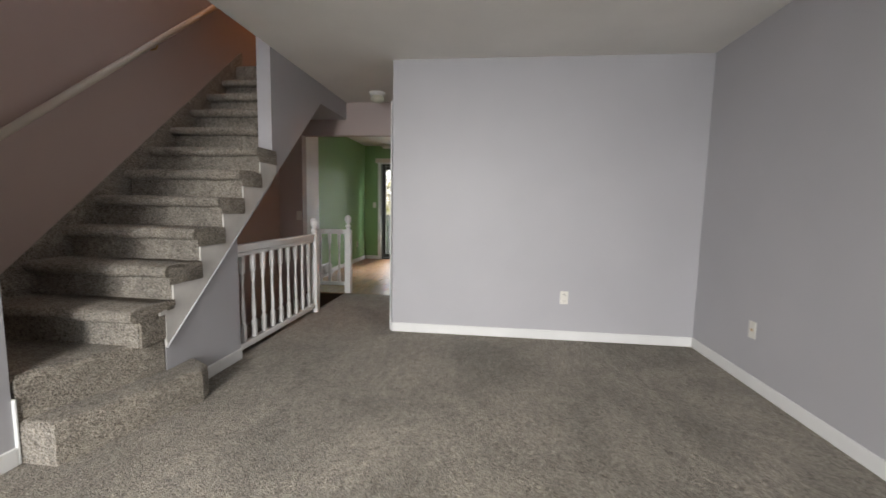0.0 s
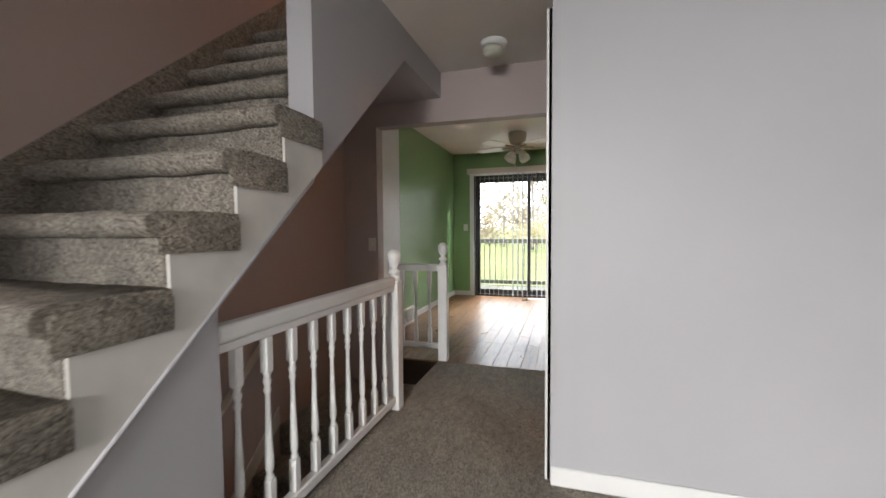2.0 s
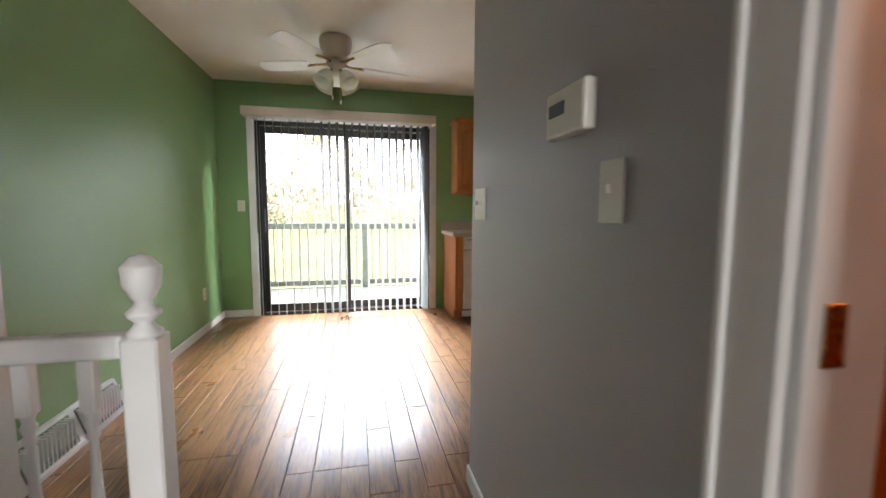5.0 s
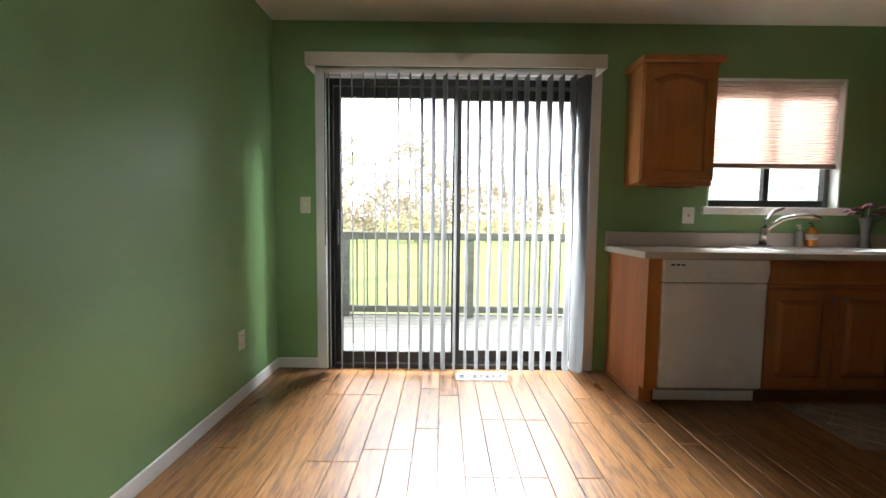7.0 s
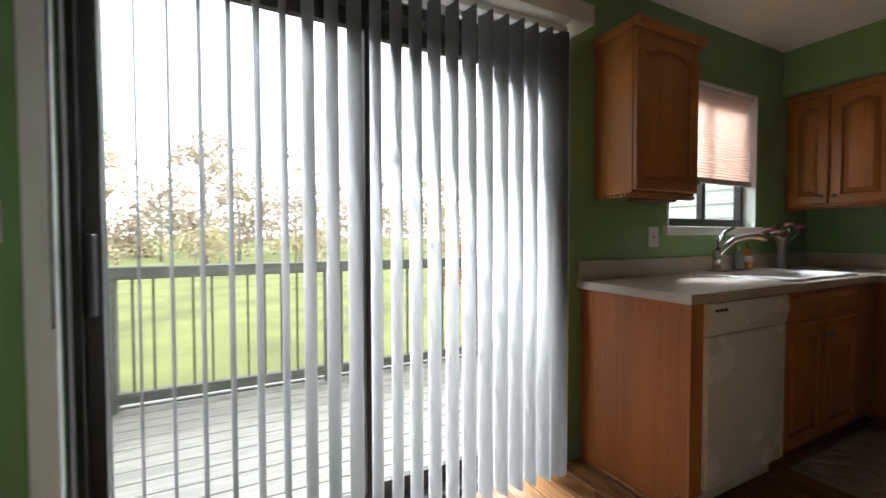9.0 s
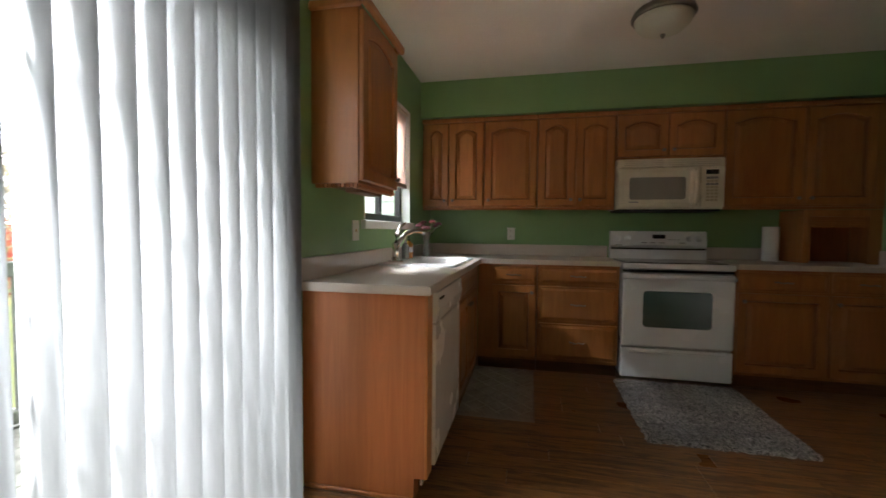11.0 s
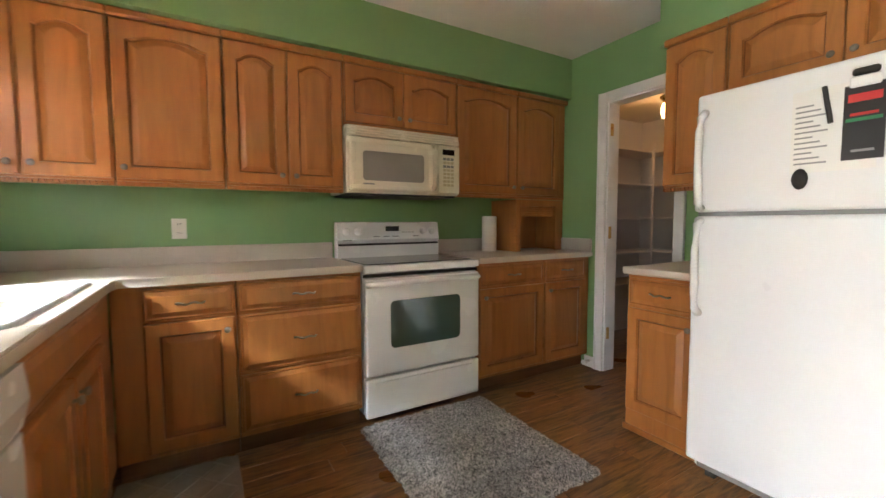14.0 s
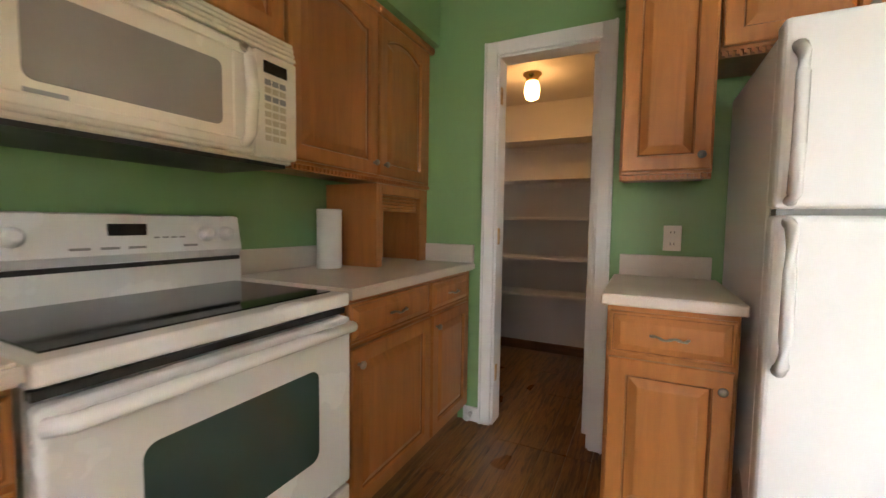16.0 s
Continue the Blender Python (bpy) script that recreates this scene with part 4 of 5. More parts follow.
for pts in (rrect(.415, 9.445, 1.225, 9.955, .05, .9142), rrect(.418, 9.448, 1.222, 9.952, .05, .924), rrect(.43, 9.46, 1.21, 9.94, .05, .927), rrect(.452, 9.482, 1.19, 9.86, .06, .922), rrect(.462, 9.492, 1.18, 9.85, .06, .89), rrect(.48, 9.51, 1.16, 9.83, .06, .78), rrect(.60, 9.6, 1.05, 9.75, .05, .765)):
    rings.append([bm.verts.new(p) for p in pts])
for a, b in zip(rings, rings[1:]):
    for i in range(len(a)):
        j = (i + 1) % len(a)
        f = bm.faces.new((a[i], a[j], b[j], b[i]))
        f.smooth = True
bm.faces.new(rings[-1])
part("basin", bm, M_WHITE, sk1)
part("divider", B(.80, 9.50, .77, .83, 9.85, .905, bev=.01, seg=2), M_WHITE, sk1)
fa = thing("faucet", (.64, 9.905, .927), "brushed nickel kitchen faucet with a pull-out spout", "faucet")
part("base_plate", lathe(bmesh.new(), [(.055, 0), (.055, .006), (.03, .012)], (.64, 9.905, .927), 20), M_CHROME, fa)
part("body", pipe(bmesh.new(), [(.64, 9.905, .93), (.64, 9.905, 1.0), (.643, 9.905, 1.05)], [.024, .022, .023], 14), M_CHROME, fa)
part("spout", pipe(bmesh.new(), [(.64, 9.905, 1.0), (.67, 9.89, 1.06), (.73, 9.86, 1.115), (.80, 9.82, 1.135), (.86, 9.79, 1.135), (.90, 9.77, 1.115)], [.017, .017, .017, .017, .020, .017], 12), M_CHROME, fa)
part("lever", pipe(bmesh.new(), [(.643, 9.905, 1.04), (.65, 9.90, 1.11), (.685, 9.885, 1.165), (.74, 9.865, 1.19)], [.022, .017, .012, .008], 12), M_CHROME, fa)


def bottle(name, x, y, h, r, mat, pump, label):
    b = thing(name, (x, y, .928), label, "bottle")
    part("bottle", lathe(bmesh.new(), [(r * .95, 0), (r, .006), (r, h * .62), (r * .7, h * .72), (r * .35, h * .76), (r * .35, h * .8)], (x, y, .9275), 16), mat, b)
    part("pump_head", pipe(lathe(bmesh.new(), [(.010, h * .8), (.010, h * .86), (.004, h * .87), (.004, h * .95)], (x, y, .9275), 10), [(x, y, .9275 + h * .96), (x - .03, y - .01, .9275 + h * .97)], .006, 8), pump, b)
    return b
bottle("soap_dispenser", .90, 9.915, .15, .028, M_CLEAR, M_PLATE, "clear glass soap dispenser with white pump")
sb = bottle("soap_bottle", .985, 9.915, .165, .032, M_SOAP, M_DARKPL, "amber liquid soap bottle with black pump")
part("label", lathe(bmesh.new(), [(.0325, .045), (.0325, .085)], (.985, 9.915, .9275), 16), M_PAPER, sb, "white paper label")
va = thing("flower_vase", (1.30, 9.86, .914), "glass vase with dried dusty-rose flowers", "vase")
part("vase", lathe(bmesh.new(), [(.035, 0), (.037, .01), (.025, .06), (.022, .12), (.033, .19), (.040, .215)], (1.30, 9.86, .9145), 16), M_CLEAR, va)
for i in range(9):
    a, rr = i * 2.4, .04 + .06 * (i % 3) / 2
    tip = (1.30 + rr * 1.5 * math.cos(a), 9.86 + rr * math.sin(a), 1.15 + .05 * ((i * 5) % 4) / 3)
    part("stem", pipe(bmesh.new(), [(1.30, 9.86, .95), (1.30 + rr * .4 * math.cos(a), 9.86 + rr * .4 * math.sin(a), 1.10), tip], .003, 5), M_STEM, va)
    bm = bmesh.new()
    for k in range(11):
        s = .030 * (1 - k * .05)
        th, ph = k * 2.399, .25 + k * .11
        c = Vector(tip) + Vector((math.cos(th) * math.sin(ph), math.sin(th) * math.sin(ph), math.cos(ph) * .6)) * .024
        bmesh.ops.create_icosphere(bm, subdivisions=1, radius=s * .62, matrix=Matrix.Translation(c) @ Matrix.Diagonal((1, 1, .7, 1)))
    part("bloom", bm, M_ROSE, va)
solo("paper_towel_roll", lathe(bmesh.new(), [(.02, 0), (.057, 0), (.058, .004), (.058, .272), (.056, .278), (.02, .278), (.02, .27)], (1.80, 7.10, .9145), 24), M_PAPER, "white paper towel roll standing on the counter", "paper towel")

# north wall cabinet
nf = Face((-.315, 9.75, 0), (1, 0, 0), (0, -1, 0))
nc = cabinet("wall_cabinet", nf, .475, .78, NY - 9.75, 1.345, [("arch", .006, 1.357, .469, 2.09, "r")], "honey maple wall cabinet between door and window", 0, True, False, "wall cabinets over the sink")
part("crown", boxes([(-.342, 9.70, 2.095, .187, 9.729, 2.138), (-.342, 9.729, 2.095, -.318, NY - .002, 2.138), (.163, 9.729, 2.095, .187, NY - .002, 2.138)], bev=.008), M_CAB, nc)
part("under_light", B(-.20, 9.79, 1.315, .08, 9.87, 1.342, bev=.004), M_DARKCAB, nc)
bm = bmesh.new()
for i in range(10):
    box(bm, -.319, 9.756 + i * .021, 1.327, -.293, 9.767 + i * .021, 1.343)
part("side_dentil_strip", bm, M_SIDE, nc)["kind"] = "stuff"

# ---- range ----
rg = thing("electric_range", (1.6, 7.94, 0), "white freestanding electric range with black glass cooktop", "range")
RY0, RY1, RF = 7.548, 8.322, 1.322
part("body", B(RF + .03, RY0 + .002, .05, EX - .05, RY1 - .002, .86), M_WHITE, rg)
part("cooktop_rim", B(RF - .012, RY0, .862, EX - .09, RY1, .905, bev=.010, seg=3), M_WHITE, rg)
part("cooktop_glass", B(RF + .045, RY0 + .03, .9052, EX - .10, RY1 - .03, .9095, bev=.0015), M_BLACKGL, rg, "black ceramic glass")
bgd = part("backguard", prism(bmesh.new(), [(EX - .10, .906), (EX - .06, .906), (EX - .03, .906), (EX - .03, 1.135), (EX - .055, 1.15), (EX - .085, 1.145), (EX - .105, 1.03), (EX - .09, 1.005), (EX - .10, .99)], 'y', RY0 + .004, RY1 - .004), M_WHITE, rg)
part("vent_gap", B(EX - .1035, RY0 + .012, .990, EX - .088, RY1 - .012, 1.004), M_DARKPL, bgd)
rgq = Matrix.Rotation(radians(-80), 3, 'Y')
for y in (7.612, 7.685, 8.175, 8.255):
    part("control_knob", lathe(bmesh.new(), [(.026, 0), (.026, .006), (.020, .012), (.018, .030), (.010, .033)], (EX - .096, y, 1.085), 16, rgq), M_WHITE, bgd)
part("display", B(EX - .102, 7.875, 1.085, EX - .09, 7.975, 1.12, bev=.002), M_BLACKGL, bgd)
for i in range(4):
    part("key_print", B(EX - .1015, 7.76 + i * .026, 1.075, EX - .092, 7.775 + i * .026, 1.08), M_INK, bgd)
for i, y in enumerate((7.72, 7.88, 7.95, 8.02)):
    part("key_print", B(EX - .1055, y, 1.046, EX - .096, y + .045, 1.053), M_INK, bgd)
part("badge_bar", B(EX - .1055, 8.22, 1.022, EX - .098, 8.28, 1.03), M_INK, bgd)
od = part("oven_door", B(RF - .018, RY0 + .004, .275, RF + .028, RY1 - .004, .83, bev=.012, seg=3), M_WHITE, rg)
def glass_panel(x, y0, y1, z0, z1, r, t):
    pts = [(p[0], p[1]) for p in rrect(y0, z0, y1, z1, r, 0)]
    return prism(bmesh.new(), pts, 'x', x - t, x)
part("oven_window", glass_panel(RF - .0165, 7.70, 8.17, .425, .70, .03, .003), M_OVENGL, od, "smoked oven glass with green reflection in its colour")
bm = bmesh.new()
pipe(bm, [(RF - .02, RY0 + .015, .80), (RF - .052, RY0 + .035, .806), (RF - .062, 7.935, .812), (RF - .052, RY1 - .035, .806), (RF - .02, RY1 - .015, .80)], .017, 12)
part("door_handle", bm, M_WHITE, od)
part("vent_strip", B(RF + .006, RY0 + .006, .838, RF + .028, RY1 - .006, .855), M_DARKPL, rg)
dr = part("storage_drawer", B(RF - .014, RY0 + .004, .035, RF + .028, RY1 - .004, .262, bev=.008, seg=2), M_WHITE, rg)
part("drawer_lip", B(RF - .026, RY0 + .06, .222, RF - .010, RY1 - .06, .240, bev=.006, seg=2), M_WHITE, dr)
for y in (RY0 + .06, RY1 - .06):
    part("foot", tube(bmesh.new(), (1.42, y, 0), (1.42, y, .05), .018), M_DARKPL, rg)

# ---- microwave ----
mw = thing("microwave", (1.74, 7.94, 1.345), "bisque over-the-range microwave with grey window", "microwave")
MF = 1.542
part("case", B(MF + .02, 7.552, 1.325, EX - .003, 8.328, 1.727, bev=.004), M_BISQUE, mw)
part("underside", B(MF + .03, 7.57, 1.312, EX - .02, 8.31, 1.3248), M_DARKPL, mw, "dark vented underside")
md = part("door", B(MF - .012, 7.725, 1.335, MF + .019, 8.326, 1.655, bev=.010, seg=3), M_BISQUE, mw)
part("door_rim", boxes([(MF - .021, 7.735, 1.345, MF - .0125, 8.318, 1.372), (MF - .021, 7.735, 1.618, MF - .0125, 8.318, 1.646), (MF - .021, 8.286, 1.372, MF - .0125, 8.318, 1.618), (MF - .021, 7.735, 1.372, MF - .0125, 7.80, 1.618)], bev=.004), M_BISQUE, md)
part("window", glass_panel(MF - .0115, 7.83, 8.24, 1.40, 1.575, .02, .003), M_MWGL, md, "grey screened window")
part("badge_bar", B(MF - .0135, 8.17, 1.375, MF - .0118, 8.24, 1.384), M_INK, md)
part("handle", pipe(bmesh.new(), [(MF - .018, 7.765, 1.36), (MF - .046, 7.765, 1.385), (MF - .058, 7.765, 1.50), (MF - .046, 7.765, 1.61), (MF - .018, 7.765, 1.635)], [.016, .016, .018, .016, .016], 10), M_BISQUE, md)
cpn = part("control_panel", B(MF - .012, 7.556, 1.335, MF + .019, 7.722, 1.655, bev=.008, seg=2), M_BISQUE, mw)
part("display", B(MF - .0145, 7.60, 1.592, MF - .0118, 7.69, 1.628), M_BLACKGL, cpn)
M_KEY = dull("tan_key", (0.50, 0.44, 0.30), .5)
for r in range(8):
    for c in range(3):
        part("key", B(MF - .0142, 7.605 + c * .029, 1.385 + r * .0245, MF - .0118, 7.628 + c * .029, 1.402 + r * .0245), M_GREYPL if r in (5, 7) else M_KEY, cpn)
for i in range(4):
    part("louvre", B(MF - .010 + .004 * i, 7.556, 1.660 + i * .0165, MF + .02, 8.326, 1.673 + i * .0165, bev=.003), M_BISQUE, mw)

# ---- fridge ----
fr = thing("refrigerator", (-.22, 6.85, 0), "white top-freezer refrigerator with pebbled doors", "refrigerator")
FRX0, FRX1, FRY = -.615, .158, 7.235
part("case", B(FRX0 + .004, SY + .05, .03, FRX1 - .004, FRY - .075, 1.655, bev=.006), M_FRIDGE, fr)
part("toe_grille", B(FRX0 + .02, FRY - .09, .03, FRX1 - .02, FRY - .07, .085), M_GREYPL, fr)
fd = part("freezer_door", B(FRX0, FRY - .068, 1.185, FRX1, FRY, 1.678, bev=.016, seg=3), M_FRIDGE, fr)
rd = part("fridge_door", B(FRX0, FRY - .068, .085, FRX1, FRY, 1.168, bev=.016, seg=3), M_FRIDGE, fr)
part("gasket", B(FRX0 + .012, FRY - .066, 1.168, FRX1 - .012, FRY - .02, 1.185), M_GREYPL, fr)
part("door_handle", pipe(bmesh.new(), [(FRX1 - .035, FRY - .002, 1.205), (FRX1 - .035, FRY + .032, 1.22), (FRX1 - .035, FRY + .042, 1.35), (FRX1 - .035, FRY + .040, 1.52), (FRX1 - .035, FRY + .030, 1.575), (FRX1 - .035, FRY - .002, 1.60)], [.016, .016, .015, .015, .016, .018], 10), M_WHITE, fd)
part("door_handle", pipe(bmesh.new(), [(FRX1 - .035, FRY - .002, 1.15), (FRX1 - .035, FRY + .032, 1.135), (FRX1 - .035, FRY + .042, 1.02), (FRX1 - .035, FRY + .040, .84), (FRX1 - .035, FRY + .030, .775), (FRX1 - .035, FRY - .002, .75)], [.016, .016, .015, .015, .016, .018], 10), M_WHITE, rd)
part("badge", B(FRX0 + .10, FRY + .0005, 1.565, FRX0 + .18, FRY + .004, 1.603, bev=.001), M_CHROME, fd, "silver badge plate")
part("hinge_cover", B(FRX0 + .02, FRY - .06, 1.679, FRX0 + .09, FRY - .01, 1.692, bev=.004), M_WHITE, fr)
part("foot", boxes([(FRX0 + .05, FRY - .12, 0, FRX0 + .09, FRY - .08, .03), (FRX1 - .09, FRY - .12, 0, FRX1 - .05, FRY - .08, .03), (FRX0 + .05, SY + .08, 0, FRX0 + .09, SY + .12, .03), (FRX1 - .09, SY + .08, 0, FRX1 - .05, SY + .12, .03)]), M_DARKPL, fr)
ns = thing("paper_sheet", (-.27, FRY + .002, 1.45), "white printed sheet held on the fridge door", "paper")
part("sheet", B(-.395, FRY + .0006, 1.315, -.175, FRY + .0014, 1.60), M_PAPER, ns)
for i in range(12):
    part("text_line", B(-.275 + .02 * ((i * 7) % 3), FRY + .0015, 1.345 + i * .018, -.185, FRY + .0019, 1.351 + i * .018), M_INK, ns)
fl = thing("flyer", (-.35, FRY + .003, 1.48), "black flyer with red and green print on the fridge", "flyer")
part("card", B(-.412, FRY + .002, 1.345, -.312, FRY + .0032, 1.585), M_DARKPL, fl)
part("heading", B(-.402, FRY + .0034, 1.53, -.322, FRY + .004, 1.556), M_RED, fl)
part("green_bar", B(-.405, FRY + .0034, 1.468, -.319, FRY + .004, 1.479), M_GRN, fl)
part("red_bar", B(-.395, FRY + .0034, 1.486, -.329, FRY + .004, 1.495), M_RED, fl)
part("text_line", B(-.39, FRY + .0034, 1.37, -.335, FRY + .004, 1.378), M_INK, fl)
clp = thing("magnet_clip", (-.36, FRY, 1.61), "black and white magnetic clip holding papers", "magnet")
part("clip", B(-.40, FRY + .0045, 1.575, -.325, FRY + .013, 1.61, bev=.004), M_WHITE, clp)
part("grip", B(-.395, FRY + .0005, 1.611, -.33, FRY + .016, 1.635, bev=.006), M_DARKPL, clp)
solo("marker_pen", tube(bmesh.new(), (-.262, FRY + .009, 1.60), (-.283, FRY + .009, 1.475), .0075, n=10), M_DARKPL, "black marker pen stuck to the fridge door", "pen")
solo("oval_magnet", lathe(bmesh.new(), [(.024, 0), (.022, .008), (.014, .012)], (0, 0, 0), 20), M_DARKPL, "black oval magnet on the freezer door", "magnet").matrix_world = Matrix.Translation((-.205, FRY + .0005, 1.295)) @ Matrix.Rotation(radians(-90), 4, 'X') @ Matrix.Diagonal((1, 1.55, 1, 1))

# ---- cabinets beside the fridge ----
sf2 = Face((.565, 7.085, 0), (-1, 0, 0), (0, 1, 0))
sc = cabinet("base_cabinet", sf2, .385, .862, 7.085 - SY, 0, [("drawer", .012, .70, .373, .845, ""), ("door", .012, .125, .373, .685, "r")], "light honey maple base cabinet with a drawer and door", .03)
part("shoe_mould", sf2.box(-.008, 0, -.4, .385, .03, .012, bev=.004), M_CAB, sc)
sct = thing("small_countertop", (.37, 6.8, .9), "beige laminate countertop with a rear splash", "countertop")
part("worktop", B(.165, SY + .002, .864, .585, 7.112, .902, bev=.006), M_TOP, sct)
part("backsplash", B(.19, SY + .002, .9025, .56, SY + .021, 1.0, bev=.003), M_TOP, sct)
uf = Face((.562, 6.80, 0), (-1, 0, 0), (0, 1, 0))
cabinet("wall_cabinet", uf, .318, .805, 6.80 - SY, 1.335, [("arch", .008, 1.347, .31, 2.10, "r")], "honey maple wall cabinet beside the pantry door", 0, True, True)
uf2 = Face((.242, 6.80, 0), (-1, 0, 0), (0, 1, 0))
cabinet("wall_cabinet", uf2, .86, .375, 6.80 - SY, 1.765, [("arch", .008, 1.777, .425, 2.10, "r"), ("arch", .432, 1.777, .852, 2.10, "l")], "honey maple cabinet above the refrigerator", 0, True, True)

# ---- pantry shelves ----
for i, z in enumerate((.56, .86, 1.19, 1.51, 1.83)):
    s = thing("pantry_shelf", (1.3, 5.2, z), "white painted pantry shelf on wall cleats", "shelf", "pantry shelves")
    part("back_board", B(.625, 4.992, z - .018, EX - .035, 5.27, z, bev=.002), M_CREAM, s)
    part("side_board", B(EX - .33, 5.271, z - .018, EX - .035, 6.33, z, bev=.002), M_CREAM, s)
    part("cleat", B(.625, 4.992, z - .06, EX - .035, 5.006, z - .019), M_CREAM, s)
solo("shelf_post", boxes([(EX - .345, 5.255, 0, EX - .325, 5.275, 1.90)]), M_CREAM, "white painted upright carrying the pantry shelves", "shelf post")
PZ = 2.19
pl = thing("pantry_ceiling_light", (1.21, 5.69, PZ), "brass pantry ceiling light with lit clear glass jar", "ceiling light")
part("canopy", lathe(bmesh.new(), [(.065, PZ - .001), (.065, PZ - .012), (.045, PZ - .03), (.04, PZ - .055)], (1.21, 5.69, 0), 20), M_BRASS, pl)
jar = part("glass_jar", lathe(bmesh.new(), [(.04, PZ - .056), (.050, PZ - .09), (.053, PZ - .13), (.043, PZ - .17), (.015, PZ - .185)], (1.21, 5.69, 0), 18), M_BULB, pl, "lit glass jar")
jar.visible_shadow = False
# ---- ceiling fixtures ----
fan = thing("ceiling_fan", (-1.53, 8.70, CZ), "white five-blade ceiling fan with tulip glass lights", "ceiling fan")
part("motor_housing", lathe(bmesh.new(), [(.115, CZ - .001), (.125, CZ - .02), (.12, CZ - .06), (.105, CZ - .12), (.085, CZ - .15), (.05, CZ - .165)], (-1.53, 8.70, 0), 28), M_VALANCE, fan)
part("hub", lathe(bmesh.new(), [(.06, CZ - .166), (.075, CZ - .18), (.07, CZ - .20), (.045, CZ - .215), (.04, CZ - .25), (.055, CZ - .26), (.03, CZ - .275)], (-1.53, 8.70, 0), 24), M_VALANCE, fan)
for i in range(5):
    a = radians(18 + 72 * i)
    tw = Matrix.Translation((-1.53, 8.70, CZ - .19)) @ Matrix.Rotation(a, 4, 'Z') @ Matrix.Rotation(radians(11), 4, 'X')
    bm = bmesh.new()
    pts = [(.20, -.045), (.26, -.060), (.45, -.068), (.575, -.064), (.60, -.036), (.60, .036), (.575, .064), (.45, .068), (.26, .060), (.20, .045)]
    prism(bm, pts, 'z', -.003, .003)
    bmesh.ops.transform(bm, matrix=tw, verts=bm.verts)
    blade = part("blade", bm, M_FANW, fan)
    bm = bmesh.new()
    pipe(bm, [(.06, 0, 0), (.13, .012, -.006), (.22, 0, -.004)], [.009, .008, .012], 8)
    bmesh.ops.transform(bm, matrix=tw, verts=bm.verts)
    part("blade_arm", bm, M_BRASS, blade)
for i in range(4):
    a = radians(45 + 90 * i)
    d = Vector((math.cos(a), math.sin(a), 0))
    c = Vector((-1.53, 8.70, CZ - .245))
    q = (d * .75 + Vector((0, 0, -1))).to_track_quat('Z', 'Y').to_matrix()
    arm = part("lamp_arm", pipe(bmesh.new(), [c, c + d * .05 + Vector((0, 0, .004)), c + d * .075 + Vector((0, 0, -.02))], .008, 8), M_BRASS, fan)
    part("tulip_shade", lathe(bmesh.new(), [(.02, 0), (.038, .012), (.055, .05), (.058, .085), (.072, .12), (.068, .12), (.054, .085), (.050, .05), (.016, .02)], c + d * .075 + Vector((0, 0, -.02)), 16, q), M_FROST, arm, "frosted glass tulip shade")
for dx, h in ((-.03, .16), (.03, .19)):
    part("pull_chain", tube(bmesh.new(), (-1.53 + dx, 8.68, CZ - .27), (-1.53 + dx, 8.68, CZ - .27 - h), .0016, n=5), M_BRASS, fan)
    part("chain_pull", lathe(bmesh.new(), [(.002, 0), (.006, -.008), (.006, -.025), (.002, -.032)], (-1.53 + dx, 8.68, CZ - .27 - h), 8), M_PLATE, fan)

kl = thing("kitchen_ceiling_light", (.67, 8.27, CZ), "brushed nickel ceiling light with frosted glass bowl", "ceiling light")
part("rim", lathe(bmesh.new(), [(.15, CZ - .001), (.165, CZ - .015), (.175, CZ - .04), (.165, CZ - .055), (.15, CZ - .052)], (.67, 8.27, 0), 32), M_PEWTER, kl)
part("bowl", lathe(bmesh.new(), [(.158, CZ - .054), (.150, CZ - .085), (.12, CZ - .115), (.07, CZ - .135), (.01, CZ - .142)], (.67, 8.27, 0), 32), M_FROST, kl, "frosted glass bowl")
part("finial", lathe(bmesh.new(), [(.012, CZ - .140), (.014, CZ - .150), (.006, CZ - .165)], (.67, 8.27, 0), 12), M_PEWTER, kl)
hl = thing("hall_ceiling_light", (-1.38, 5.95, CZ), "white hall ceiling light with a small glass dome", "ceiling light")
part("canopy", lathe(bmesh.new(), [(.09, CZ - .001), (.092, CZ - .012), (.085, CZ - .03), (.06, CZ - .036)], (-1.38, 5.95, 0), 24), M_TRIM, hl)
part("dome", lathe(bmesh.new(), [(.06, CZ - .037), (.075, CZ - .06), (.072, CZ - .085), (.045, CZ - .105), (.01, CZ - .11)], (-1.38, 5.95, 0), 24), M_FROST, hl)


